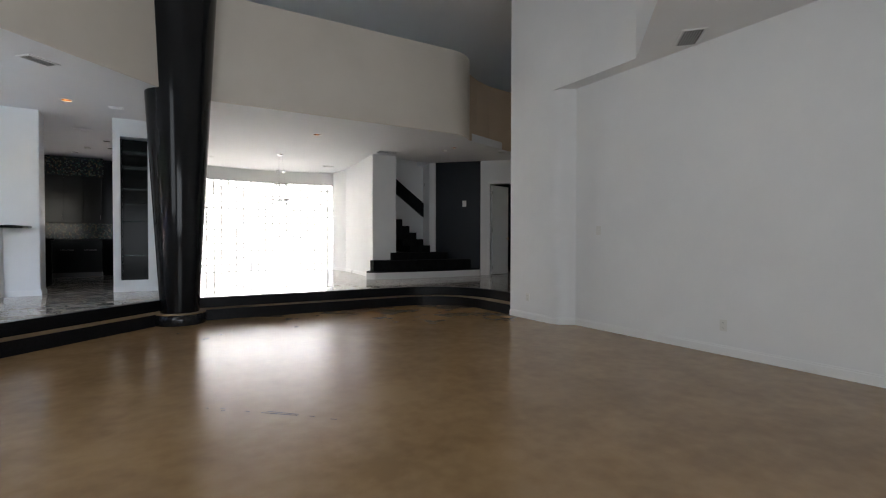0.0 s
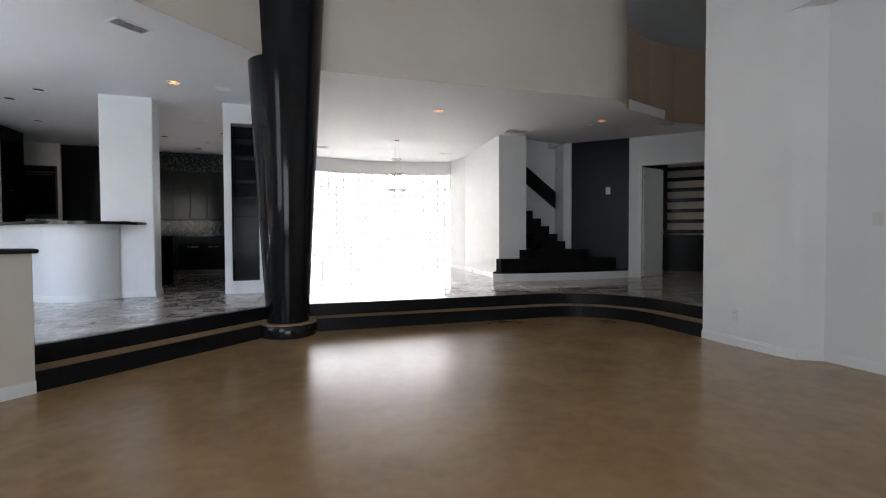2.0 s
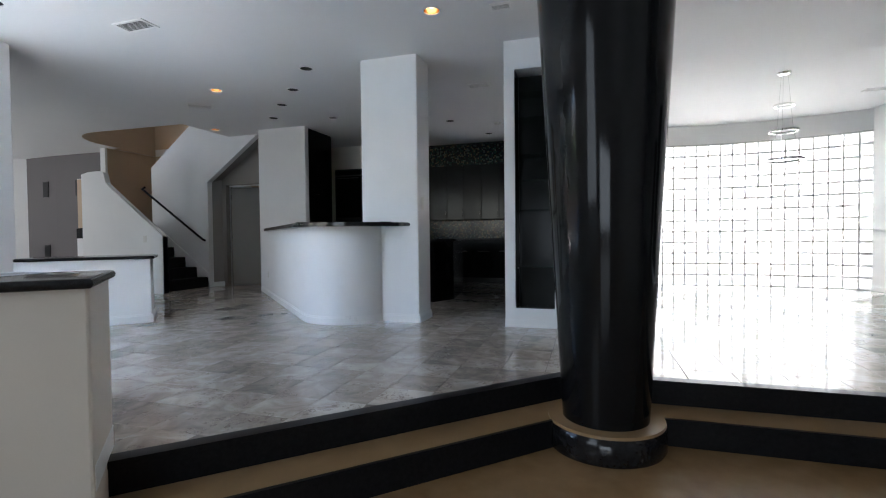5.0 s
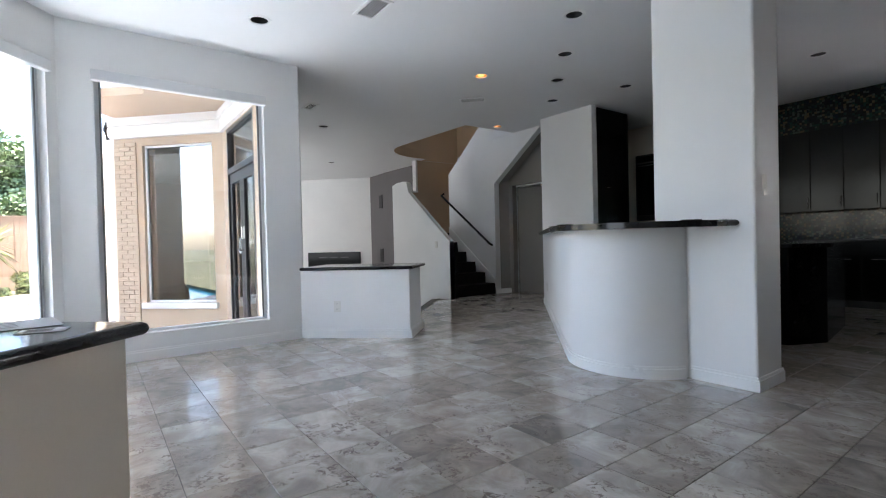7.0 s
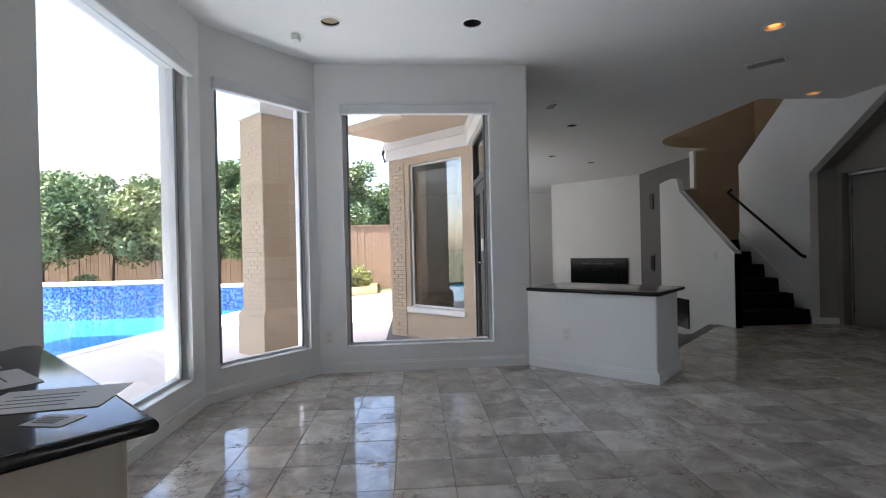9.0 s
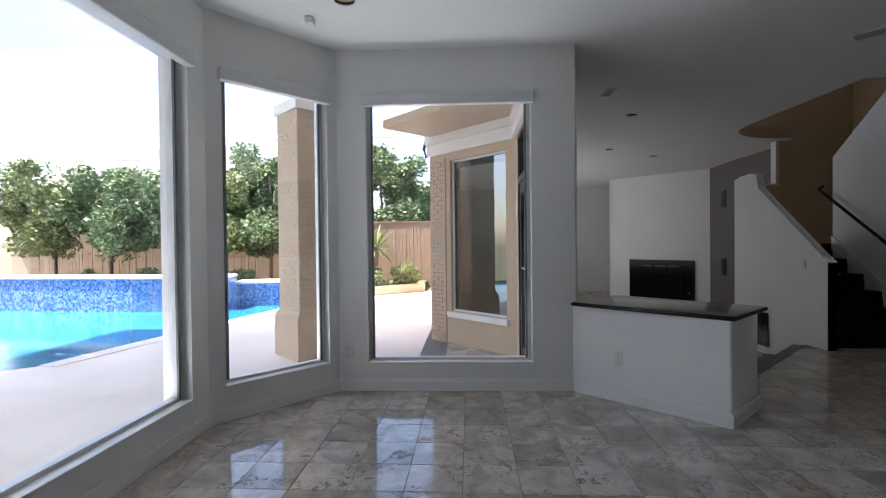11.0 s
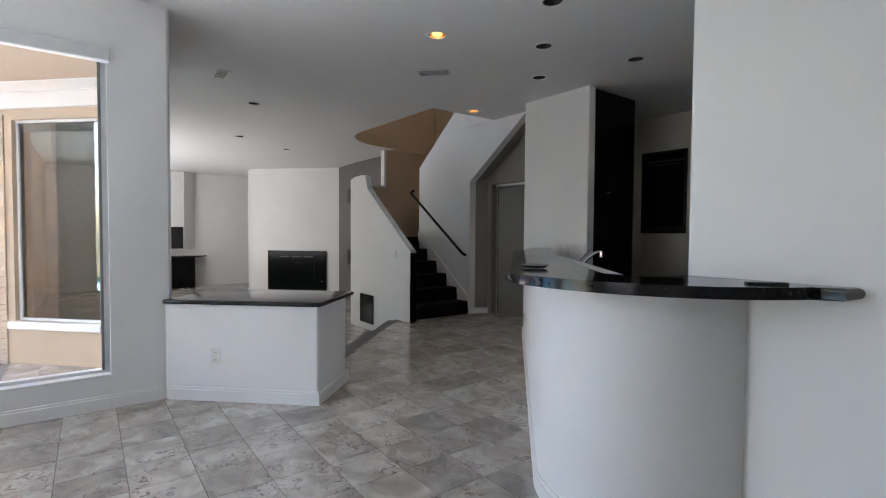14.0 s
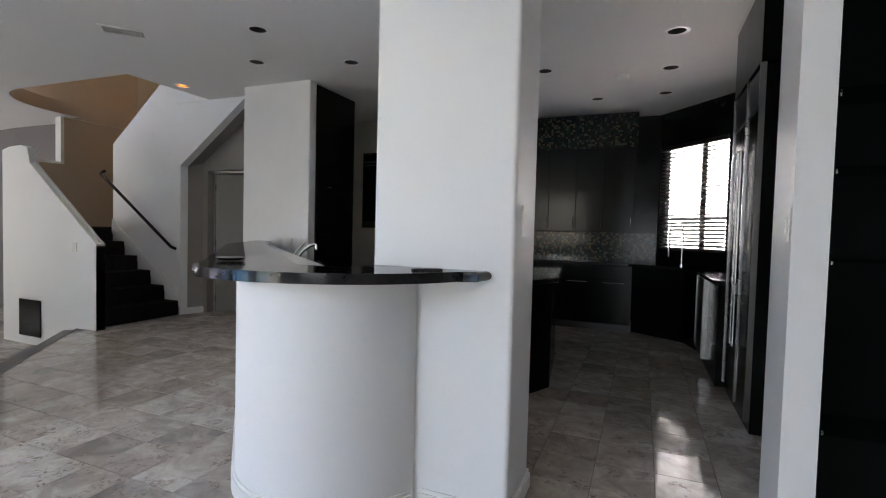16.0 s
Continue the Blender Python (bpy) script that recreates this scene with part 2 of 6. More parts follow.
CHROME = mottled("chrome", (0.8, 0.8, 0.8), (0.75, 0.75, 0.75), 0.07, 3, 80, 0.0, metal=1.0, rough_var=0.02)
PLASTIC = mottled("white_plastic", (0.72, 0.71, 0.67), (0.68, 0.67, 0.63), 0.35, 4, 90, 0.0)
BLACKM = mottled("black_metal", (0.015, 0.015, 0.015), (0.01, 0.01, 0.01), 0.35, 5, 90, 0.02)
DARK = mottled("dark_can_inside", (0.05, 0.05, 0.05), (0.03, 0.03, 0.03), 0.5, 5, 90, 0.0)
ALU = mottled("white_window_frame", (0.70, 0.71, 0.72), (0.64, 0.65, 0.66), 0.35, 5, 90, 0.0)
ALUDARK = mottled("grey_window_track", (0.20, 0.21, 0.21), (0.14, 0.15, 0.15), 0.4, 5, 90, 0.0)
SMOKED = mottled("smoked_glass_front", (0.005, 0.007, 0.007), (0.004, 0.005, 0.005), 0.14, 2, 40, 0.0, spec=0.1)
GLASS = glass_mat("window_glass")
GLASST = glass_mat("dark_reflective_glass", (0.5, 0.54, 0.54), 0.34)
GLASSD = glass_mat("green_shelf_glass", (0.6, 0.8, 0.76), 0.02)
BULB = glow("warm_bulb", (1.0, 0.72, 0.42), 0.45)
BRONZE = mottled("lit_reflector", (0.75, 0.5, 0.28), (0.65, 0.42, 0.22), 0.25, 5, 90, 0.0, metal=1.0)
BRICK = mottled("tan_painted_brick", (0.53, 0.42, 0.31), (0.45, 0.35, 0.25), 0.8, 9, 120, 0.35)
STUCCO = mottled("tan_stucco", (0.49, 0.385, 0.28), (0.44, 0.345, 0.25), 0.85, 2, 150, 0.4)
FASCIA = mottled("white_fascia", (0.74, 0.72, 0.69), (0.66, 0.64, 0.61), 0.6, 3, 80, 0.1)
PATIO = mottled("pale_stone_patio", (0.78, 0.71, 0.65), (0.66, 0.59, 0.53), 0.75, 1.3, 22, 0.2)
SOIL = mottled("dry_grass_ground", (0.13, 0.13, 0.06), (0.08, 0.08, 0.04), 0.95, 1.2, 60, 0.5)
FENCE = mottled("weathered_cedar", (0.30, 0.215, 0.155), (0.21, 0.145, 0.1), 0.85, 3, 40, 0.3)
BARK = mottled("bark", (0.13, 0.1, 0.075), (0.07, 0.055, 0.04), 0.95, 14, 90, 0.8)
LEAF = mottled("green_leaves", (0.2, 0.27, 0.12), (0.08, 0.13, 0.055), 0.55, 2.2, 30, 0.0)
LEAF2 = mottled("yellow_green_leaves", (0.24, 0.28, 0.1), (0.1, 0.14, 0.05), 0.55, 3, 30, 0.0)
ROOFM = mottled("grey_shingles", (0.2, 0.19, 0.185), (0.13, 0.125, 0.12), 0.9, 4, 70, 0.4)
POOLT = mosaic("blue_pool_mosaic", [(0.03, 0.09, 0.30), (0.06, 0.16, 0.42), (0.10, 0.24, 0.52), (0.16, 0.34, 0.6), (0.04, 0.12, 0.36)], 0.055, 0.2, (0.25, 0.3, 0.38))
KMOS = mosaic("iridescent_dark_mosaic", [(0.006, 0.008, 0.007), (0.015, 0.024, 0.018), (0.006, 0.01, 0.016), (0.07, 0.055, 0.03), (0.01, 0.028, 0.022), (0.05, 0.06, 0.05)], 0.03, 0.15, (0.01, 0.01, 0.01))
WATER = mottled("pool_water", (0.035, 0.25, 0.42), (0.02, 0.16, 0.33), 0.05, 1.2, 9, 0.35)
BLOCKG = block_glass("glass_block")
MORTAR = mottled("pale_mortar", (0.5, 0.5, 0.5), (0.44, 0.44, 0.44), 0.8, 6, 90, 0.1)
PAPER = mottled("white_paper", (0.8, 0.8, 0.8), (0.76, 0.76, 0.76), 0.6, 6, 90, 0.0)
# emission of the added panel that replaces daylight on the north side
DAY_GLOW = glow("daylight_glow_panel", (1.0, 0.98, 0.95), 0.75)


# ---- mesh helpers ----
def finish(name, bm, mat, smooth=False):
    bmesh.ops.recalc_face_normals(bm, faces=bm.faces)
    me = bpy.data.meshes.new(name)
    bm.to_mesh(me)
    bm.free()
    if mat:
        me.materials.append(mat)
    if smooth:
        for f in me.polygons:
            f.use_smooth = len(f.vertices) <= 4
        me.set_sharp_from_angle(angle=radians(40))
    return me


def part(name, bm, mat, parent=None, label="", smooth=False):
    ob = new(name, finish(name, bm, mat, smooth))
    ob.parent = parent
    return tagged(ob, label)


def thing(name, x, y, z, rz=0):
    ob = new(name)
    ob.empty_display_size = 0.1
    ob.matrix_basis = pose(x, y, z, 0, 0, rz)
    return ob


def setting(name, bm, mat, label, category, smooth=False):
    return tagged(part(name, bm, mat, None, label, smooth), "", category, "", "structure")


def bevel(bm, w, seg=2, edges=None):
    bmesh.ops.bevel(bm, geom=list(edges or bm.edges), offset=w, segments=seg, affect="EDGES", profile=0.5, clamp_overlap=True)


def box(x0, y0, z0, x1, y1, z1, bm=None, w=0.0, seg=2):
    bm2 = bmesh.new()
    bmesh.ops.create_cube(bm2, size=1.0, matrix=Matrix.Translation(((x0 + x1) / 2, (y0 + y1) / 2, (z0 + z1) / 2)) @ Matrix.Diagonal((abs(x1 - x0), abs(y1 - y0), abs(z1 - z0), 1)))
    if w:
        bevel(bm2, w, seg)
    return join(bm, bm2)


def join(bm, bm2):
    if bm is None:
        return bm2
    me = bpy.data.meshes.new("tmp")
    bm2.to_mesh(me)
    bm2.free()
    bm.from_mesh(me)
    bpy.data.meshes.remove(me)
    return bm


def prism(pts, z0, z1, bm=None, w=0.0, seg=2, upright=False, rim=False):
    """An upright block over a plan outline; w rounds its edges (upright or rim: those alone)."""
    b = bmesh.new()
    lo = [b.verts.new((x, y, z0)) for x, y in pts]
    hi = [b.verts.new((x, y, z1)) for x, y in pts]
    n = len(pts)
    b.faces.new(lo[::-1])
    b.faces.new(hi)
    for i in range(n):
        b.faces.new((lo[i], lo[(i + 1) % n], hi[(i + 1) % n], hi[i]))
    if w:
        edges = [e for e in b.edges if not (upright or rim) or (abs(e.verts[0].co.z - e.verts[1].co.z) > 1e-4) == upright]
        bevel(b, w, seg, edges)
    return join(bm, b)


def slab(outer, holes, z0, z1):
    """A flat plate with holes, between z0 and z1."""
    b = bmesh.new()
    edges = []
    for loop in [outer, *holes]:
        vs = [b.verts.new((x, y, z0)) for x, y in loop]
        edges += [b.edges.new((vs[i], vs[(i + 1) % len(vs)])) for i in range(len(vs))]
    bmesh.ops.triangle_fill(b, edges=edges, use_beauty=True, use_dissolve=False)
    ext = bmesh.ops.extrude_face_region(b, geom=list(b.faces))
    bmesh.ops.translate(b, verts=[v for v in ext["geom"] if isinstance(v, bmesh.types.BMVert)], vec=(0, 0, z1 - z0))
    return b


def cyl(r0, r1, z0, z1, seg=32, x=0.0, y=0.0, bm=None, cap=True):
    b = bmesh.new()
    bmesh.ops.create_cone(b, cap_ends=cap, segments=seg, radius1=r0, radius2=r1, depth=z1 - z0, matrix=Matrix.Translation((x, y, (z0 + z1) / 2)))
    return join(bm, b)


def lathe(profile, seg=40, x=0.0, y=0.0, bm=None):
    """Turns a profile of (radius, z) about an upright axis."""
    b = bmesh.new()
    rings = []
    for r, z in profile:
        rings.append([b.verts.new((x + r * math.cos(2 * math.pi * k / seg), y + r * math.sin(2 * math.pi * k / seg), z)) for k in range(seg)])
    for a, c in zip(rings, rings[1:]):
        for k in range(seg):
            b.faces.new((a[k], a[(k + 1) % seg], c[(k + 1) % seg], c[k]))
    return join(bm, b)


def tube(points, r, seg=10, bm=None):
    """A round bar through points."""
    b = bmesh.new()
    rings = []
    pts = [Vector(p) for p in points]
    for i, p in enumerate(pts):
        d = (pts[min(i + 1, len(pts) - 1)] - pts[max(i - 1, 0)]).normalized()
        side = d.cross(Vector((0, 0, 1)))
        side = side.normalized() if side.length > 1e-3 else Vector((1, 0, 0))
        up = side.cross(d).normalized()
        rings.append([b.verts.new(p + r * (math.cos(2 * math.pi * k / seg) * side + math.sin(2 * math.pi * k / seg) * up)) for k in range(seg)])
    for a, c in zip(rings, rings[1:]):
        for k in range(seg):
            b.faces.new((a[k], a[(k + 1) % seg], c[(k + 1) % seg], c[k]))
    b.faces.new(rings[0][::-1])
    b.faces.new(rings[-1])
    return join(bm, b)


def wall_panel(p0, p1, thick, z0, z1, holes=()):
    """A wall from p0 to p1 (plan), its thickness to the right of the way, with openings (s0, s1, za, zb) through it."""
    d = Vector((p1[0] - p0[0], p1[1] - p0[1]))
    length = d.length
    d.normalize()
    n = Vector((d.y, -d.x))
    ss = sorted({0.0, length, *[h[0] for h in holes], *[h[1] for h in holes]})
    zs = sorted({z0, z1, *[h[2] for h in holes], *[h[3] for h in holes]})
    b = bmesh.new()
    cache = {}

    def v(i, j, k):
        if (i, j, k) not in cache:
            q = Vector(p0) + d * ss[i] + n * (thick * k)
            cache[i, j, k] = b.verts.new((q.x, q.y, zs[j]))
        return cache[i, j, k]

    def solid(i, j):
        if not (0 <= i < len(ss) - 1 and 0 <= j < len(zs) - 1):
            return False
        s, z = (ss[i] + ss[i + 1]) / 2, (zs[j] + zs[j + 1]) / 2
        return not any(h[0] < s < h[1] and h[2] < z < h[3] for h in holes)

    for i in range(len(ss) - 1):
        for j in range(len(zs) - 1):
            if not solid(i, j):
                continue
            b.faces.new((v(i, j, 0), v(i + 1, j, 0), v(i + 1, j + 1, 0), v(i, j + 1, 0)))
            b.faces.new((v(i, j, 1), v(i, j + 1, 1), v(i + 1, j + 1, 1), v(i + 1, j, 1)))
            if not solid(i - 1, j):
                b.faces.new((v(i, j, 0), v(i, j + 1, 0), v(i, j + 1, 1), v(i, j, 1)))
            if not solid(i + 1, j):
                b.faces.new((v(i + 1, j, 0), v(i + 1, j, 1), v(i + 1, j + 1, 1), v(i + 1, j + 1, 0)))
            if not solid(i, j - 1):
                b.faces.new((v(i, j, 0), v(i, j, 1), v(i + 1, j, 1), v(i + 1, j, 0)))
            if not solid(i, j + 1):
                b.faces.new((v(i, j + 1, 0), v(i + 1, j + 1, 0), v(i + 1, j + 1, 1), v(i, j + 1, 1)))
    return b


def upright_plate(profile, y0, y1):
    """A wall whose outline in x and z is given, between two values of y."""
    b = bmesh.new()
    a = [b.verts.new((x, y0, z)) for x, z in profile]
    c = [b.verts.new((x, y1, z)) for x, z in profile]
    n = len(profile)
    b.faces.new(a)
    b.faces.new(c[::-1])
    for i in range(n):
        b.faces.new((a[i], c[i], c[(i + 1) % n], a[(i + 1) % n]))
    return b


def arc(cx, cy, r, a0, a1, n):
    return [(cx + r * math.cos(radians(a0 + (a1 - a0) * k / n)), cy + r * math.sin(radians(a0 + (a1 - a0) * k / n))) for k in range(n + 1)]


def strip(path, off0, off1, z0, z1, bm=None):
    """A band that follows a plan path, between two sideways offsets to its right."""
    b = bmesh.new()
    rows = []
    pts = [Vector(p) for p in path]
    for i, p in enumerate(pts):
        a = (pts[i] - pts[i - 1]).normalized() if i else (pts[1] - pts[0]).normalized()
        c = (pts[i + 1] - pts[i]).normalized() if i < len(pts) - 1 else a
        na, nc = Vector((a.y, -a.x)), Vector((c.y, -c.x))
        m = (na + nc).normalized()
        k = 1.0 / max(0.4, m.dot(na))
        rows.append([b.verts.new((*(p + m * (o * k)), z)) for o, z in ((off0, z0), (off1, z0), (off1, z1), (off0, z1))])
    for r, s in zip(rows, rows[1:]):
        for k in range(4):
            b.faces.new((r[k], r[(k + 1) % 4], s[(k + 1) % 4], s[k]))
    b.faces.new(rows[0][::-1])
    b.faces.new(rows[-1])
    return join(bm, b)


def baseboard(path, z=0.0, h=0.085):
    """White skirting on the right side of a plan path."""
    b = strip(path, -0.002, 0.017, z, z + h - 0.018)
    b = strip(path, -0.002, 0.008, z + h - 0.018, z + h, b)
    return setting("baseboard", b, TRIM, "white painted wooden baseboard", "baseboard")

# ---- floors and steps ----
STEP_C, STEP_R = (5.55, -2.9), 1.3


def step_path(d):
    """Plan line of the step edge, moved by d towards the sunken room."""
    k = 1.7 + 0.414 * d
    pts = [(-1.6 + 0.9 * d, -1.6 + 0.9 * d - 3.3 - 1.414 * d), (k, -1.6 - d)]
    pts += arc(*STEP_C, STEP_R - d, 90, 0, 18)
    return pts + [(6.85 - d, -3.74)]


b = slab([(-5.75, 6.2), (-5.75, 1.62), (-4.0, -0.1), (-3.7, -0.4), (-4.05, -1.35), (-3.99, -3.70), (-3.05, -4.52), (-1.75, -4.52), *step_path(-0.02), (6.87, -4.4), (13.5, -4.4), (13.5, 6.2)], [], -0.36, -0.005)
raised = setting("floor", b, GROUT, "grey-beige polished limestone tile floor, raised level", "floor")
b = slab([(-2.0, -13.0), (7.4, -13.0), (7.4, -1.2), (-2.0, -1.2)], [], -0.5, Z_L)
sunken = setting("floor_sunken", b, OAKTAN, "tan mottled sealed floor with worn gloss, sunken level", "floor")
setting("floor_family", slab([(-17, -3.2), (-3.3, -3.2), (-3.3, 6.2), (-17, 6.2)], [], -0.5, Z_L - 0.005), GROUT, "polished limestone floor of the family room", "floor")

setting("step_riser_upper", strip(step_path(0), -0.012, 0.012, Z_T, -0.03), RISER, "black granite step riser", "step")
bb = strip(step_path(0), -0.055, 0.03, -0.03, 0.003)
setting("step_nosing", bb, RISER, "black granite nosing along the raised floor", "step")
setting("step_tread", strip(step_path(0), 0.0, 0.275, Z_L - 0.05, Z_T), TANTOP, "tan step tread between black risers", "step")
bb = strip(step_path(0.275), -0.01, 0.014, Z_L, Z_T + 0.004)
setting("step_riser_lower", bb, RISER, "black granite lower step riser", "step")
setting("family_floor_border", strip([(-3.98, -0.12), (-5.62, 1.52)], -0.11, 0.0, -0.3, 0.004), GREY, "dark stone border at the edge of the raised floor", "step")
setting("family_step", strip([(-3.98, -0.12), (-5.62, 1.52)], -0.4, -0.12, Z_L - 0.05, Z_T), GREY, "dark stone step down to the family room", "step")

# ---- ceiling with its openings ----
CANS_DARK = [(-2.96, -2.2), (-1.385, 0.025), (-2.006, 0.661), (-2.6, 1.237), (-2.279, 2.18), (-2.951, -3.318), (-3.212, 1.858), (0.705, 2.409), (0.704, 3.327), (-0.07, 4.263), (0.693, 4.231), (-0.491, 3.044), (-6.2, -0.3), (-8.6, 0.1), (-9.4, 1.2), (-7.2, -1.4)]
CANS_LIT = [(0.486, -0.877), (-2.99, 0.343), (-4.725, 2.21), (4.32, -0.5), (7.32, -0.74)]


def circle(x, y, r, n=20):
    return [(x + r * math.cos(2 * math.pi * k / n), y + r * math.sin(2 * math.pi * k / n)) for k in range(n)]


CORNER = arc(6.5, -1.15, 0.8, -90, -35, 10)
outer = [(-16.8, -3.2), (-7.55, -3.2), (-6.25, -1.9), (-4.02, -1.9), (-4.0, -3.7), (-3.05, -4.53), (-0.72, -4.66), (2.0, -1.92), *arc(6.5, -1.15, 0.77, -90, -35, 10), (8.6, -1.04), (13.5, -1.04), (13.5, 6.2), (-16.8, 6.2)]
stair_hole = [(-4.94, 1.68), (-4.94, 2.79), (-5.6, 2.79), (-5.6, 4.04), (-8.19, 4.04), (-8.19, 2.95), (-7.96, 2.93), *[(-6.95 + 1.01 * math.cos(radians(a)), 2.72 + 1.1 * math.sin(radians(a))) for a in range(180, 271, 9)]]
setting("stairwell_rim", strip(stair_hole[4:], -0.006, 0.006, Z_C + 0.003, Z_C + 0.2), TAN, "tan painted edge of the stairwell opening", "trim", True)
stair_hole2 = [(6.7, 1.12), (7.8, 1.4), (7.8, 2.05), (6.7, 2.05)]
holes = [circle(x, y, 0.075) for x, y in CANS_DARK + CANS_LIT]
setting("ceiling", slab(outer, [stair_hole, stair_hole2, *holes], Z_C, Z_C + 0.16), CEIL, "smooth white ceiling with round recessed lights", "ceiling")
setting("ceiling_upper", slab([(-9, -13), (13.6, -13), (13.6, 6.3), (-9, 6.3)], [], 5.3, 5.4), CEIL, "high white ceiling over the sunken room", "ceiling")

# ---- upper walls of the sunken room ----
b = strip([(-0.75, -4.71), (2.01, -1.95)], -0.14, 0.0, Z_C + 0.001, 5.3)
setting("wall_upper_diagonal", b, CREAM, "cream painted upper wall on the diagonal", "wall")
b = strip([(2.01, -1.95), *CORNER], -0.14, 0.0, Z_C + 0.001, 4.56)
setting("wall_loft", b, CREAM, "cream loft parapet wall with a rounded end", "wall", True)
b = strip([(7.16, -1.61), (7.5, -1.38), (7.95, -1.2), (8.6, -1.09), (9.4, -1.07), (13.5, -1.07)], -0.14, 0.0, Z_C + 0.001, 4.3)
setting("wall_upper_tan", b, TAN, "tan painted upper wall", "wall")
setting("wall_loft_back", wall_panel((13.5, 5.9), (-9, 5.9), -0.2, Z_C + 0.16, 5.3), PAINT, "white back wall of the loft", "wall")

# ---- walls round the sunken room ----
setting("wall_south", wall_panel((-1.2, -12.5), (7.0, -12.5), 0.2, Z_L, 5.3), PAINT, "white end wall of the sunken room", "wall")
setting("wall_west", wall_panel((-1.1, -4.66), (-1.1, -12.5), 0.2, Z_L, 5.3), PAINT, "white side wall of the sunken room", "wall")
b = prism([(6.8, -13), (7.2, -13), (7.2, -3.72), (6.56, -3.72), (6.56, -4.62), *[(6.68 - 0.12 * math.cos(radians(a)), -4.62 - 0.2 * math.sin(radians(a))) for a in (20, 45, 70, 90)], (6.74, -4.86), (6.8, -4.9)], Z_L, 3.05)
setting("wall_east", b, PAINT, "white wall with a rounded pier and shallow recess", "wall", True)
b = prism([(7.2, -3.72), (6.56, -3.72), (6.56, -6.07), (4.6, -8.03), (4.6, -13), (7.2, -13)], 3.05, 5.3)
setting("wall_east_upper", b, PAINT, "white upper wall and soffit over the recess", "wall")
baseboard([(6.8, -4.9), (6.8, -12.5)], Z_L, 0.1)
baseboard([(6.56, -3.72), (6.56, -4.62), (6.6, -4.78), (6.68, -4.83), (6.79, -4.9)], Z_L, 0.1)

# ---- half wall between breakfast area and sunken room ----
s2 = math.sqrt(0.5)


def rot45(px, py, along, across):
    """From a point, so far along south-west and across north-west."""
    return (px - s2 * along - s2 * across, py - s2 * along + s2 * across)


E0 = (0.055, -3.695)
quad = [rot45(*E0, -0.025, 0), rot45(*E0, -0.025, 0.475), rot45(*E0, 1.4, 0.475), rot45(*E0, 1.75, 0)]
planter = tagged(thing("half_wall", *E0, Z_L), "cream painted half wall with black granite ledge", "half wall", "", "structure")


def under(parent, ob):
    ob.parent = parent
    ob.matrix_parent_inverse = parent.matrix_basis.inverted()
    return ob


under(planter, part("wall_body", prism(quad, Z_L, 0.77, None, 0.012, 2, True), CREAM, None))
top = [rot45(*E0, -0.045, -0.05), rot45(*E0, -0.045, 0.53), rot45(*E0, 1.36, 0.53), rot45(*E0, 1.75, -0.06)]
under(planter, part("ledge", prism(top, 0.77, 0.808, None, 0.0175, 4, rim=True), GRANITE, None, "polished black granite ledge with bullnose edge", True))
baseboard([rot45(*E0, -0.025, 0.475), rot45(*E0, -0.025, 0.02)], 0.0, 0.1)
baseboard([rot45(*E0, -0.025, 0.0), rot45(*E0, 1.7, 0)], Z_L, 0.1)

# ---- column ----
CX, CY = 1.915, -1.94
col = tagged(thing("column", CX, CY, Z_L), "tall black lacquered column flaring towards the ceiling", "column", "", "structure")
prof = [(0.25 + 0.0556 * (z + 0.156), z) for z in [-0.15, 0.0, 0.6, 1.2, 1.8, 2.4, 3.0, 3.6, 4.2, 4.8, 5.3]]
under(col, part("shaft", lathe(prof, 56, CX, CY), LACQUER, None, "", True))
under(col, part("base", lathe([(0.335, Z_L), (0.345, Z_L + 0.02), (0.345, Z_T - 0.03), (0.33, Z_T - 0.012), (0.325, Z_T + 0.004)], 48, CX, CY), GRANITE, None, "black granite base drum", True))
under(col, part("base_top", lathe([(0.338, Z_T - 0.004), (0.336, Z_T + 0.012), (0.2, Z_T + 0.012)], 48, CX, CY), TANTOP, None, "tan top of the base", True))

# ---- breakfast bay: walls and windows ----
BAY = [("window_1", (-2.97, -4.335), (-0.62, -4.335), (0.20, 1.60, 0.24, 2.545)),
       ("window_2", (-3.80, -3.62), (-2.97, -4.335), (0.10, 0.98, 0.245, 2.545)),
       ("window_3", (-3.83, -1.57), (-3.80, -3.62), (0.37, 1.80, 0.235, 2.545))]


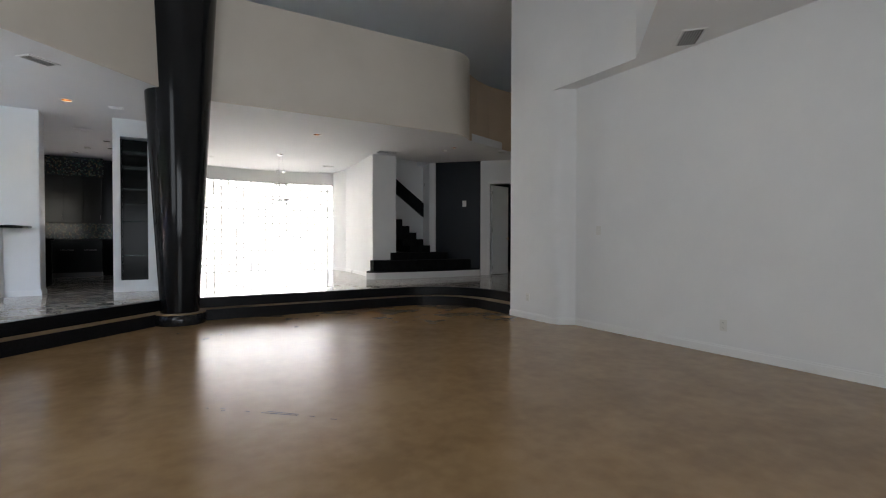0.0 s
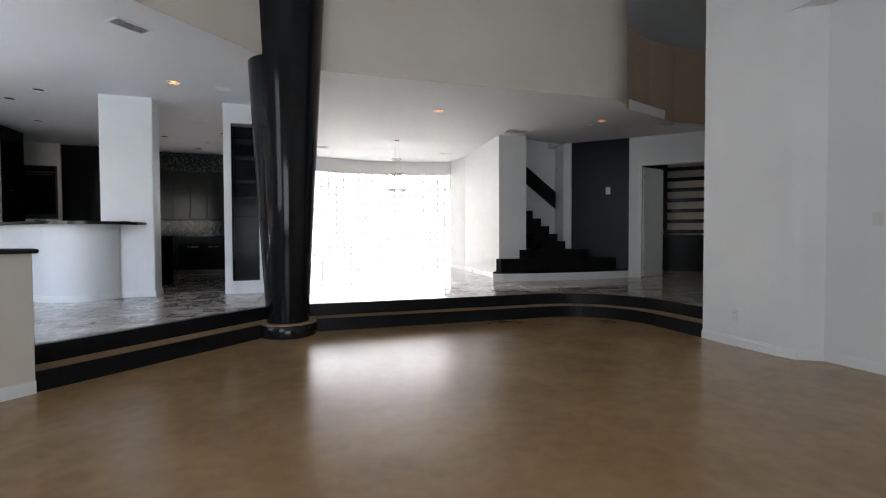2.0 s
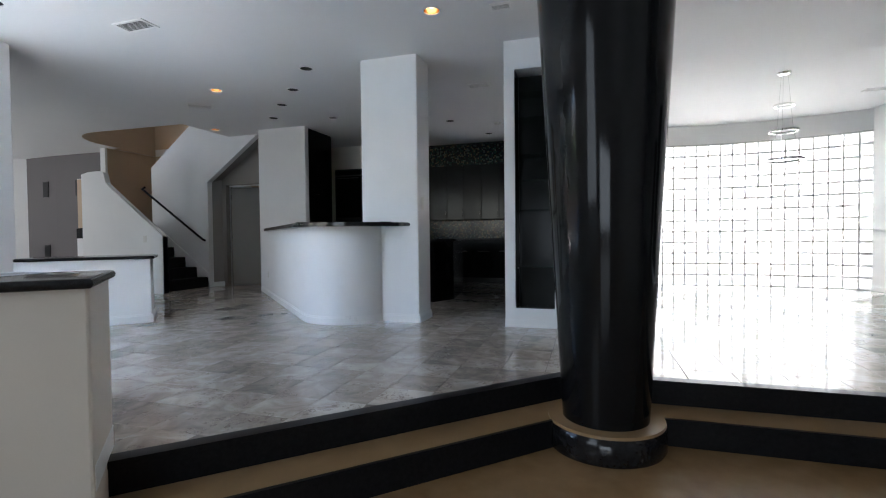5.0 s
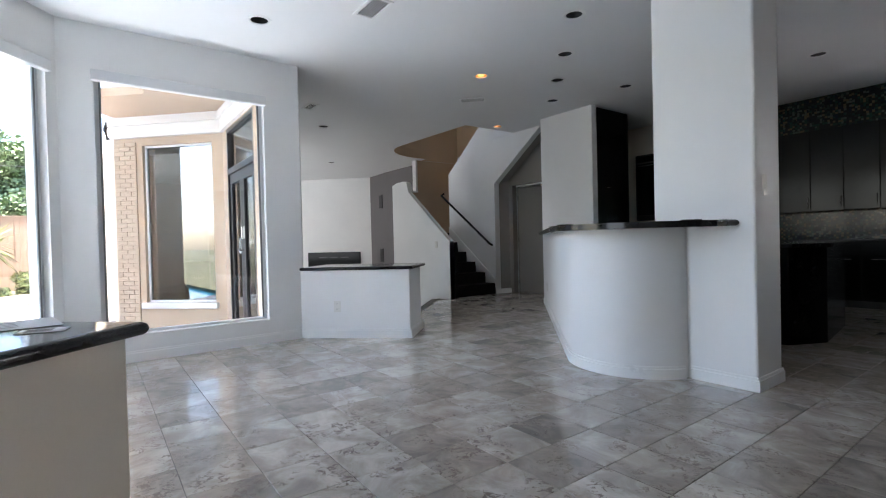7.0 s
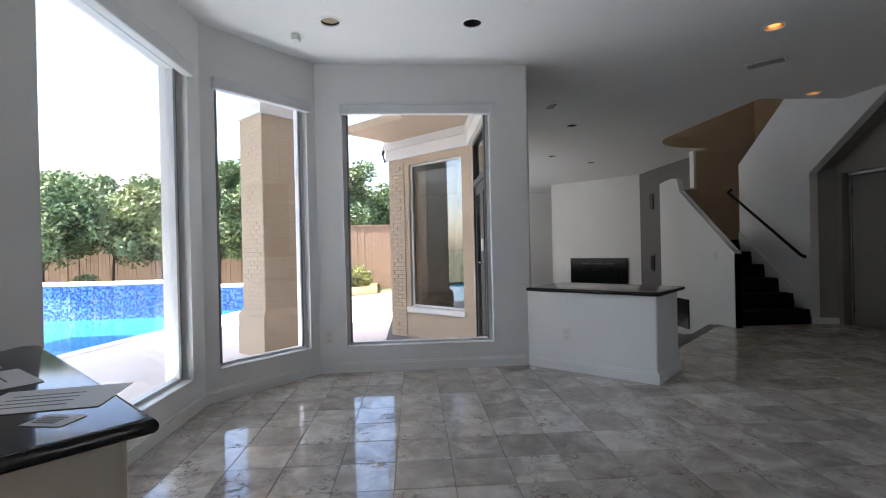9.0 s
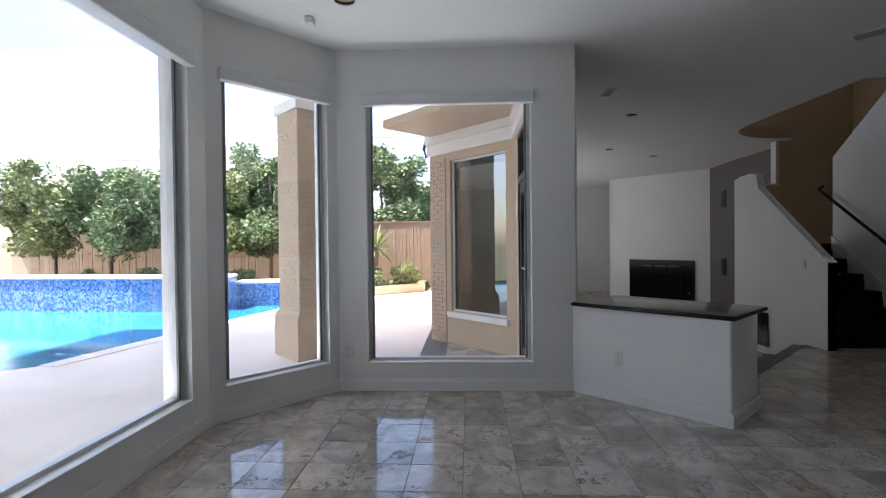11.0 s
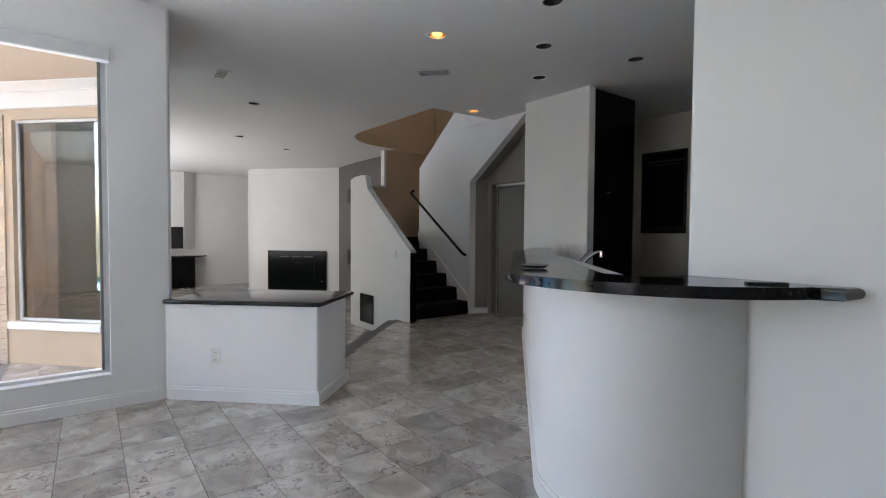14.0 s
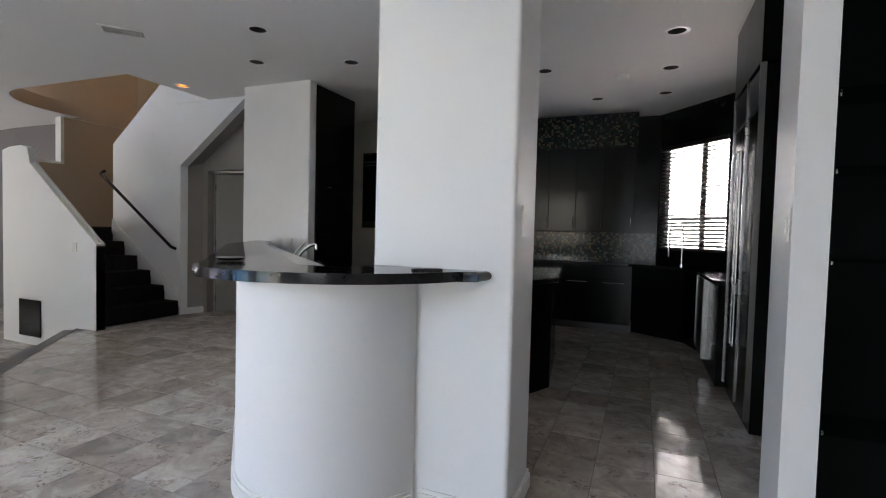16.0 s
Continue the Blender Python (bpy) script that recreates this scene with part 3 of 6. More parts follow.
def window(name, p0, p1, hole, valance=True, dark=None):
    d = Vector((p1[0] - p0[0], p1[1] - p0[1])).normalized()
    n = Vector((d.y, -d.x))
    s0, s1, z0, z1 = hole
    ang = math.atan2(d.y, d.x)
    top = tagged(new(name), "large fixed window with white frame and bare sill" if not dark else dark, "window", "", "structure")
    m = Matrix.Translation((p0[0], p0[1], 0)) @ Matrix.Rotation(ang, 4, "Z")
    top.matrix_basis = m

    def lp(nm, bm, mat, label="", smooth=False):
        return part(nm, bm, mat, top, label, smooth)

    y0, y1 = -0.135, -0.075          # depth within the wall (local -y is outwards)
    w = 0.035
    f = box(s0, y0, z0, s0 + w, y1, z1)
    box(s1 - w, y0, z0, s1, y1, z1, f)
    box(s0 + w, y0, z0, s1 - w, y1, z0 + w, f)
    box(s0 + w, y0, z1 - w, s1 - w, y1, z1, f)
    lp("window_frame", f, ALU)
    g = box(s0 + w, -0.108, z0 + w, s1 - w, -0.102, z1 - w)
    pane = lp("pane", g, GLASS)
    pane.visible_shadow = False
    tr = box(s0 + w, -0.075, z0 + w, s0 + w + 0.018, -0.06, z1 - w)
    box(s1 - w - 0.018, -0.075, z0 + w, s1 - w, -0.06, z1 - w, tr)
    lp("track", tr, ALUDARK, "dark grey window track")
    lp("window_sill", box(s0 + 0.002, -0.075, z0, s1 - 0.002, 0.006, z0 + 0.014, None, 0.004), TRIM)
    if valance:
        lp("blind_headrail", box(s0 - 0.02, -0.02, z1 - 0.075, s1 + 0.02, 0.045, z1 + 0.02, None, 0.008), ALU, "white roller blind head rail")
        lp("blind_chain", tube([(s1 + 0.012, 0.03, z1), (s1 + 0.012, 0.03, z1 - 0.02)], 0.004), STEEL)
    return top


for nm, p0, p1, hole in BAY:
    setting("wall_" + nm, wall_panel(p0, p1, 0.2, -0.35, 3.0, [hole]), PAINT, "white painted wall of the window bay", "wall")
    window(nm, p0, p1, hole)
setting("wall_bay_end", prism([(-3.832, -1.575), (-4.03, -1.575), (-4.03, -1.545), (-3.86, -1.545)], -0.35, Z_C, None, 0.01, 2, True), PAINT, "white end of the window wall", "wall")
baseboard([(-1.1, -4.335), (-2.97, -4.335), (-3.80, -3.62), (-3.828, -1.62)], 0.0, 0.1)

# ---- half wall to the family room ----
HA, HB = (-3.83, -1.60), (-3.01, -0.71)
hq = [HA, HB, (HB[0] - 0.46, HB[1] + 0.44), (HA[0] - 0.46, HA[1] + 0.44)]
half2 = tagged(thing("half_wall", *HB, 0), "white half wall with black granite top at the family room", "half wall", "", "structure")
under(half2, part("wall_body", prism(hq, -0.35, 0.733, None, 0.014, 2, True), PAINT, None))
hq2 = [(HA[0] + 0.04, HA[1] - 0.02), (HB[0] + 0.055, HB[1] + 0.0), (HB[0] - 0.46, HB[1] + 0.515), (HA[0] - 0.5, HA[1] + 0.5)]
under(half2, part("ledge", prism(hq2, 0.733, 0.768, None, 0.016, 4, rim=True), GRANITE, None, "polished black granite ledge", True))
baseboard([(HA[0] + 0.02, HA[1] + 0.02), HB, (HB[0] - 0.45, HB[1] + 0.45)], 0.0, 0.1)

# ---- pillar and curved bar ----
setting("pillar", prism([(-0.67, 0.0), (0.015, 0.0), (0.015, 0.4), (-0.67, 0.4)], 0, Z_C, None, 0.018, 3, True), PAINT, "square white painted pillar beside the bar", "pillar")
baseboard([(0.015, 0.4), (0.015, 0.0), (-0.40, 0.0)][::-1], 0.0, 0.09)
BC, BR = (-0.93, 0.17), 0.54
front = [(-3.95, 2.43), *arc(*BC, BR, 225, 338, 22)]
back = [(-0.6, 0.45), (-1.02, 0.01), (-3.72, 2.66)]
bar = tagged(thing("bar", -1.0, 0.0, 0), "curved white bar with polished black granite top", "bar", "", "structure")
under(bar, part("wall_body", prism(front + [(-0.45, 0.2), (-0.62, 0.12), (-0.93, 0.12), (-1.02, 0.13), (-3.78, 2.62)], 0, 1.07), PAINT, None, "", True))
edge = [(-0.08, -0.004), (-0.1, -0.12), *arc(-0.93, 0.2, 0.815, 338, 252, 40), (-1.25, -0.51), (-1.36, -0.37), (-3.0, 1.28), (-3.3, 1.78), (-3.75, 2.42), (-3.5, 2.42), (-2.88, 1.66), (-1.1, -0.08), (-0.92, -0.27), (-0.67, -0.27), (-0.67, -0.004)]
under(bar, part("bar_top", prism(edge, 1.07, 1.112, None, 0.0195, 4, rim=True), GRANITE, None, "polished black granite bar top with bullnose", True))
baseboard([(-3.95, 2.43), *arc(*BC, BR, 225, 337, 22)], 0.0, 0.09)
# working counter behind the bar, with sink
cnt = tagged(thing("sink_counter", -1.4, 0.6, 0), "black granite sink counter behind the bar", "counter")
under(cnt, part("worktop", prism([(-1.05, 0.14), (-0.68, 0.14), (-0.68, 0.9), (-1.1, 0.95), (-2.9, 2.48), (-3.05, 2.1)], 0.88, 0.92, None, 0.006), GRANITE, None))
under(cnt, part("cabinet_body", prism([(-1.0, 0.2), (-0.7, 0.2), (-0.7, 0.85), (-1.1, 0.9), (-2.85, 2.4), (-2.98, 2.1)], 0.0, 0.88), BLACKC, None))

# ---- wall piece with tall black cabinet, and stairs hall ----
setting("wall_hall", prism([(-4.03, 2.5), (-3.04, 2.5), (-3.04, 2.62), (-4.03, 2.62)], 0, Z_C, None, 0.012, 2, True), PAINT, "white wall beside the bar", "wall")
setting("wall_hall_side", prism([(-4.03, 2.622), (-3.9, 2.622), (-3.9, 5.4), (-4.03, 5.4)], 0, Z_C), PAINT, "white side wall of the hall", "wall")
tall = tagged(thing("tall_cabinet", -3.04, 2.95, 0), "tall glossy black built-in cabinet", "cabinet")
under(tall, part("cabinet_body", box(-3.7, 2.63, 0.0, -3.062, 3.42, 2.95), BLACKC, None))
for z0, z1 in ((0.1, 1.15), (1.16, 1.72), (1.73, 2.94)):
    dr = under(tall, part("door", box(-3.06, 2.64, z0, -3.04, 3.41, z1, None, 0.002), BLACKC, None))
    h = part("handle", tube([(-3.02, 2.82, z0 + 0.04), (-3.02, 2.92, z0 + 0.04)], 0.005), STEEL, None)
    under(dr, h)

# stair: straight flight up to a landing
ST = tagged(thing("staircase", -5.5, 2.2, 0), "staircase with black carpeted steps and white walls", "stairs", "", "structure")
for i in range(6):
    x1 = -5.5 - 0.286 * i
    st = box(x1 - 0.30, 1.70, 0.2 * i - (0.02 if i else 0), x1, 2.795, 0.2 * (i + 1), None, 0.012)
    under(ST, part("step", st, CARPET, None))
under(ST, part("landing", prism([(-7.2, 1.71), (-7.2, 4.0), (-8.19, 4.0), (-8.19, 2.14), (-7.4, 1.71)], 1.0, 1.2), CARPET, None))
under(ST, part("landing_base", prism([(-7.2, 1.72), (-7.2, 4.0), (-8.19, 4.0), (-8.19, 2.15), (-7.4, 1.72)], -0.3, 1.0), PAINT, None))
setting("wall_stair_knee", upright_plate([(-7.27, -0.35), (-5.35, -0.35), (-5.35, 1.02), (-5.43, 1.07), (-6.66, 2.0), (-6.72, 2.2), (-6.85, 2.235), (-7.1, 2.225), (-7.27, 2.19)], 1.6, 1.70), PAINT, "white sloping knee wall of the staircase", "wall")
cap = tube([(-5.37, 1.65, 1.05), (-6.66, 1.65, 2.02)], 0.012, 6)
setting("knee_wall_cap", strip([(-5.35, 1.65), (-5.36, 1.65)], -0.05, 0.05, 0, 1.0, cap), TRIM, "grey-white trim on the knee wall edge", "trim")
setting("wall_stair", upright_plate([(-6.93, -0.1), (-5.49, -0.1), (-5.49, 2.1), (-4.30, 2.955), (-4.3, 3.15), (-4.95, 3.15), (-5.85, 3.3), (-6.93, 2.46)], 2.8, 2.92), PAINT, "white stair wall with angled opening under the flight", "wall")
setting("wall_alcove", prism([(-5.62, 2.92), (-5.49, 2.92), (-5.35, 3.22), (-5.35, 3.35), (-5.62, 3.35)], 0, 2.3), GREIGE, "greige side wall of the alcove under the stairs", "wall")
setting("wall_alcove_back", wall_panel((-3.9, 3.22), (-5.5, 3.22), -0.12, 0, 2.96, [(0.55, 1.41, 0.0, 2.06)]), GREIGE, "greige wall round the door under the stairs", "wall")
b = bmesh.new()
q = [b.verts.new(p) for p in ((-5.5, 2.93, 2.1), (-4.3, 2.93, 2.96), (-4.3, 3.22, 2.96), (-5.5, 3.22, 2.1), (-5.5, 2.93, 2.2), (-4.3, 2.93, 3.06), (-4.3, 3.22, 3.06), (-5.5, 3.22, 2.2))]
for ids in ((0, 1, 2, 3), (4, 5, 6, 7), (0, 1, 5, 4), (1, 2, 6, 5), (2, 3, 7, 6), (3, 0, 4, 7)):
    b.faces.new([q[k] for k in ids])
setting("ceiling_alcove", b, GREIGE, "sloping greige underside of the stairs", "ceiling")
setting("wall_closet_back", wall_panel((-3.9, 4.3), (-5.7, 4.3), -0.1, 0, 2.96), PAINT, "white back wall behind the door", "wall")
setting("wall_closet_side", wall_panel((-5.55, 3.36), (-5.55, 4.4), 0.1, 0, 2.96), PAINT, "white wall beside the door", "wall")
baseboard([(-5.49, 2.8), (-5.36, 3.21)], 0, 0.09)
b = box(-5.35, 3.2, 0, -5.31, 3.235, 2.06)
box(-4.45, 3.2, 0, -4.41, 3.235, 2.06, b)
box(-5.31, 3.2, 2.03, -4.45, 3.235, 2.07, b)
setting("door_frame", b, TRIM, "white painted door frame", "door frame")


def panel_door(name, x, y, z, rz, w, h, label, mat=TRIM, hinge_right=False):
    d = tagged(thing(name, x, y, z, rz), label, "door", "", "structure")
    part("door_leaf", box(0, -0.02, 0.01, w, 0.02, h, None, 0.004), mat, d)
    k = lathe([(0.0, 0.0), (0.012, 0.0), (0.012, 0.035), (0.028, 0.045), (0.03, 0.06), (0.02, 0.072), (0.0, 0.075)], 16)
    bmesh.ops.transform(k, matrix=Matrix.Translation((w - 0.07, -0.02, 0.95)) @ Matrix.Rotation(radians(90), 4, "X"), verts=k.verts)
    part("door_knob", k, BRONZE, d, "brass door knob", True)
    for zz in (0.2, h / 2, h - 0.2):
        part("hinge", box(-0.006, -0.03, zz - 0.04, 0.014, -0.021, zz + 0.04), STEEL, d)
    return d


panel_door("door_1", -5.30, 3.25, 0, 16, 0.82, 2.02, "greige door under the stairs standing ajar", GREIGE)
# stairwell walls
setting("wall_stairwell_end", wall_panel((-8.2, 2.28), (-8.2, 4.1), -0.12, -0.3, 5.3, [(-0.01, 0.52, 2.22, 2.97)]), TAN, "tan end wall of the stairwell with an opening", "wall")
setting("wall_stairwell_back", wall_panel((-8.3, 4.05), (-4.2, 4.05), -0.12, 0.0, 5.3), TAN, "tan back wall of the stairwell", "wall")
setting("opening_trim", box(-8.33, 2.785, 2.20, -8.19, 2.835, 2.975), TRIM, "white edge of the stairwell opening", "trim")
setting("opening_ledge", box(-8.33, 2.28, 2.195, -8.19, 2.785, 2.235), TRIM, "white ledge of the stairwell opening", "trim")
setting("wall_stairwell_upper", strip([(-4.9, 2.8), (-4.9, 1.6), (-8.3, 1.6)], 0.0, 0.1, Z_C + 0.16, 5.3), TAN, "tan upper wall of the stairwell", "wall")
setting("wall_stairwell_east", wall_panel((-5.58, 4.04), (-5.58, 2.93), 0.1, Z_C + 0.17, 5.3), TAN, "tan upper side wall of the stairwell", "wall")
baseboard([(-8.2, 4.05), (-6.0, 4.05)], 1.2, 0.1)
bb = strip([(-5.52, 2.8), (-5.53, 2.8)], 0, 0.001, 0, 0.001)
bb.clear()
for x0, z0, x1, z1 in ((-5.5, 0.12, -6.93, 1.13),):
    qq = [bb.verts.new((x, y, z)) for y in (2.78, 2.8) for x, z in ((x0, z0), (x0, z0 + 0.16), (x1, z1 + 0.2), (x1, z1))]
    for ids in ((0, 1, 2, 3), (4, 5, 6, 7), (0, 1, 5, 4), (1, 2, 6, 5), (2, 3, 7, 6), (3, 0, 4, 7)):
        bb.faces.new([qq[k] for k in ids])
setting("stair_skirting", bb, TRIM, "white sloping skirting along the stairs", "baseboard")
rail = tagged(thing("handrail", -5.57, 2.72, 0.97), "dark wooden handrail fixed to the stair wall", "handrail")
under(rail, part("rail", tube([(-5.57, 2.79, 0.93), (-5.57, 2.72, 0.96), (-7.1, 2.72, 2.02), (-7.1, 2.79, 2.06)], 0.022, 10), LACQUER, None, "", True))
for x, z in ((-5.9, 1.17), (-6.7, 1.72)):
    under(rail, part("bracket", tube([(x, 2.795, z - 0.03), (x, 2.73, z - 0.02)], 0.008), STEEL, None))

# ---- family room ----
fw = setting("wall_fireplace", prism([(-12.95, 1.54), (-11.27, 3.22), (-11.6, 3.7), (-14.5, 3.7), (-13.6, 1.6), (-13.3, 1.45), (-13.05, 1.47)], Z_L, Z_C), PAINT, "white chimney wall on the diagonal", "wall", True)
gw = [(-11.3, 3.2), (-10.2, 3.12), (-8.9, 3.13), (-8.33, 3.2)]
setting("wall_grey", strip(gw, -0.12, 0.0, Z_L, Z_C), GREY, "taupe grey wall with small square niches", "wall")
for x, z in ((-10.55, 2.0), (-9.45, 2.0), (-10.55, 0.5)):
    y = 3.138 if x < -10.2 else 3.118
    nb = tagged(thing("wall_niche", x, y, z, -3 if x < -10.2 else 0), "small dark square wall niche", "niche")
    part("niche_back", box(-0.1, -0.012, 0, 0.1, 0.0, 0.36), BLACKM, nb)
    for rz in (-0.012, 0.36):
        part("niche_rim", box(-0.11, -0.016, rz, 0.11, -0.002, rz + 0.012), GREY, nb)
fp = tagged(thing("fireplace", -12.42, 2.07, Z_L, 45), "black glass-fronted gas fireplace insert", "fireplace")
part("surround", box(-0.37, -0.05, 0.0, 1.26, -0.003, 1.1, None, 0.006), SMOKED, fp)
part("firebox", box(-0.1, -0.062, 0.3, 0.95, -0.052, 0.78), BLACKM, fp)
part("glass_front", box(-0.1, -0.07, 0.3, 0.95, -0.064, 0.78), SMOKED, fp, "dark smoked glass front")
for k in range(3):
    part("vent_slot", box(-0.02 + 0.33 * k, -0.06, 0.93, 0.24 + 0.33 * k, -0.052, 0.96, None, 0.003), BLACKM, fp)
part("gas_key", cyl(0.02, 0.02, -0.01, 0.01, 16), STEEL, fp).matrix_basis = pose(1.15, -0.06, 0.3, 90, 0, 0)
setting("wall_family_west", wall_panel((-15.3, 4.0), (-15.3, -3.2), -0.2, Z_L, Z_C), PAINT, "white far wall of the family room", "wall")
setting("wall_family_north", wall_panel((-8.3, 3.72), (-15.3, 3.72), -0.2, Z_L, Z_C), PAINT, "white wall behind the chimney", "wall")
tall_door = panel_door("door_2", -15.24, 0.7, Z_L, 90, 0.95, 2.42, "tall white door beside the chimney wall", PLASTIC)
# black sheet behind the leaf: shade of the joint put in as colour
part("gap_shade", box(-0.04, 0.032, 0.0, 0.99, 0.045, 2.46), BLACKM, tall_door, "black sheet drawing the shade round the leaf")
part("lock_plate", box(0.83, -0.036, 0.98, 0.9, -0.021, 1.2, None, 0.004), BLACKM, tall_door, "black lock plate")
part("lever", tube([(0.865, -0.03, 1.02), (0.865, -0.08, 1.02), (0.75, -0.085, 1.02)], 0.012, 8), BLACKM, tall_door)
b = box(-15.3, 1.685, Z_L, -15.26, 1.77, Z_L + 2.53)
box(-15.3, 0.58, Z_L, -15.26, 0.665, Z_L + 2.53, b)
box(-15.3, 0.665, Z_L + 2.455, -15.26, 1.685, Z_L + 2.53, b)
setting("door_frame_2", b, TRIM, "white frame of the tall door", "door frame")
cab = tagged(thing("wall_cabinet", -15.3, -0.3, Z_L), "white built-in cabinet with black microwave and black base", "cabinet")
under(cab, part("cabinet_body", prism([(-15.29, -1.2), (-14.75, -1.2), (-14.7, 0.1), (-14.95, 0.38), (-15.29, 0.45)], 0.78, Z_C - 0.01), PAINT, None, "", True))
for y0, y1 in ((-1.15, -0.56), (-0.54, 0.02)):
    for z0, z1 in ((1.45, 2.45), (2.47, 2.9)):
        under(cab, part("door", box(-14.76, y0, z0, -14.69, y1, z1, None, 0.004), TRIM, None))
under(cab, part("microwave", box(-14.76, -0.56, 0.8, -14.66, 0.06, 1.4, None, 0.006), BLACKM, None, "black built-in microwave"))
under(cab, part("worktop", prism([(-15.29, -1.2), (-14.66, -1.2), (-14.6, 0.5), (-15.0, 0.72), (-15.29, 0.72)], 0.55, 0.59, None, 0.005), GRANITE, None, "black granite worktop"))
under(cab, part("base_cabinet", box(-15.29, -1.2, Z_L, -14.68, 0.36, 0.55), BLACKC, None, "black base cabinet"))
# ---- exterior wing with window and black door ----
setting("wall_wing", wall_panel((-6.3, -1.83), (-7.58, -3.11), 0.2, -0.5, 3.0, [(0.18, 1.33, 0.2, 2.58)]), STUCCO, "tan stucco wing wall with a large window", "wall")
setting("wall_door_side", wall_panel((-4.03, -1.83), (-6.3, -1.83), 0.16, -0.5, 3.0, [(0.62, 2.02, -0.4, 2.68)]), STUCCO, "tan wall round the black glazed door", "wall")
setting("wall_wing_return", wall_panel((-7.58, -3.11), (-17, -3.11), 0.2, -0.35, 2.96), STUCCO, "tan garden wall of the family room", "wall")


def wing_window():
    w = tagged(thing("window_4", -6.3, -1.83, 0, -135), "white framed window of the garden wing", "window", "", "structure")
    s0, s1, z0, z1 = 0.18, 1.33, 0.2, 2.58
    f = box(s0, 0.05, z0, s0 + 0.028, 0.1, z1)
    box(s1 - 0.028, 0.05, z0, s1, 0.1, z1, f)
    box(s0 + 0.028, 0.05, z0, s1 - 0.028, 0.1, z0 + 0.03, f)
    box(s0 + 0.028, 0.05, z1 - 0.03, s1 - 0.028, 0.1, z1, f)
    bmesh.ops.transform(f, matrix=Matrix.Diagonal((1, -1, 1, 1)), verts=f.verts)
    part("window_frame", f, ALU, w)
    part("pane", box(s0 + 0.028, -0.076, z0 + 0.03, s1 - 0.028, -0.07, z1 - 0.03), GLASST, w).visible_shadow = False
    part("blind_roll", box(s0 + 0.03, -0.14, z1 - 0.13, s1 - 0.03, -0.09, z1 - 0.02, None, 0.01), ALU, w, "white rolled blind behind the pane")
    part("window_sill", box(s0 - 0.05, -0.02, z0 - 0.09, s1 + 0.05, 0.06, z0, None, 0.01), FASCIA, w, "pale stone sill")
    return w


wing_window()
setting("wall_door_lining", wall_panel((-4.05, -1.668), (-6.43, -1.668), 0.02, -0.3, 2.96, [(0.6, 2.0, -0.3, 2.68)]), PAINT, "white inside of the wall round the garden door", "wall")
setting("wall_wing_lining", wall_panel((-6.443, -1.687), (-7.723, -2.967), 0.02, -0.3, 2.96, [(0.18, 1.33, 0.2, 2.58)]), PAINT, "white inside of the wing wall", "wall")
gd = tagged(thing("door_3", -4.65, -1.78, -0.38, 180), "black framed double garden door with glass and transom", "door", "", "structure")
f = box(0.0, -0.05, 0.0, 0.05, 0.05, 3.06)
box(1.35, -0.05, 0.0, 1.4, 0.05, 3.06, f)
box(0.05, -0.05, 2.42, 1.35, 0.05, 2.5, f)
box(0.05, -0.05, 3.01, 1.35, 0.05, 3.06, f)
part("door_frame", f, BLACKM, gd)
for x0, hx in ((0.05, 0.62), (0.70, 0.74)):
    f = box(x0, -0.02, 0.03, x0 + 0.11, 0.03, 2.42, None, 0.004)
    box(x0 + 0.54, -0.02, 0.03, x0 + 0.65, 0.03, 2.42, f, 0.004)
    box(x0 + 0.11, -0.02, 0.03, x0 + 0.54, 0.03, 0.3, f, 0.004)
    box(x0 + 0.11, -0.02, 2.28, x0 + 0.54, 0.03, 2.42, f, 0.004)
    lf = part("door_leaf", f, BLACKM, gd)
    part("pane", box(x0 + 0.11, 0.002, 0.3, x0 + 0.54, 0.008, 2.28), GLASST, lf)
    part("door_handle", tube([(hx, 0.03, 1.35), (hx, 0.07, 1.35), (hx + (0.1 if x0 > 0.5 else -0.1), 0.075, 1.35)], 0.01), STEEL, lf, "steel lever handle")
    part("lock_plate", box(hx - 0.02, 0.03, 1.5, hx + 0.02, 0.042, 1.66, None, 0.004), PLASTIC, lf)
part("transom_pane", box(0.05, 0.002, 2.5, 1.35, 0.008, 3.01), GLASST, gd)

# ---- dining area ----
GC, GR = (4.15, 0.13), 4.87
A0, A1 = 118.5, 64.5
ring_in, ring_out = arc(*GC, GR, A0, A1, 40), arc(*GC, GR + 0.2, A1, A0, 40)
setting("wall_glass_head", prism(ring_in + ring_out, 2.6, Z_C), PAINT, "white curved head over the glass blocks", "wall", True)
setting("wall_dining_west", prism([(1.70, 0.3), (1.82, 0.3), (1.82, 4.5), (1.9, 5.6), (1.6, 5.6), (1.6, 4.5)], 0, Z_C), PAINT, "white wall between kitchen and dining area", "wall")
setting("wall_dining_east", prism([(6.05, 0.92), (6.65, 0.87), (6.65, 1.06), (6.38, 1.06), (6.6, 3.6), (6.6, 5.3), (6.24, 5.3), (6.22, 4.55), (6.3, 3.6)], 0, Z_C, None, 0.01, 2, True), PAINT, "white pier and side wall of the dining area", "wall")
baseboard([(6.05, 0.92), (6.3, 3.6), (6.22, 4.55)][::-1], 0, 0.09)

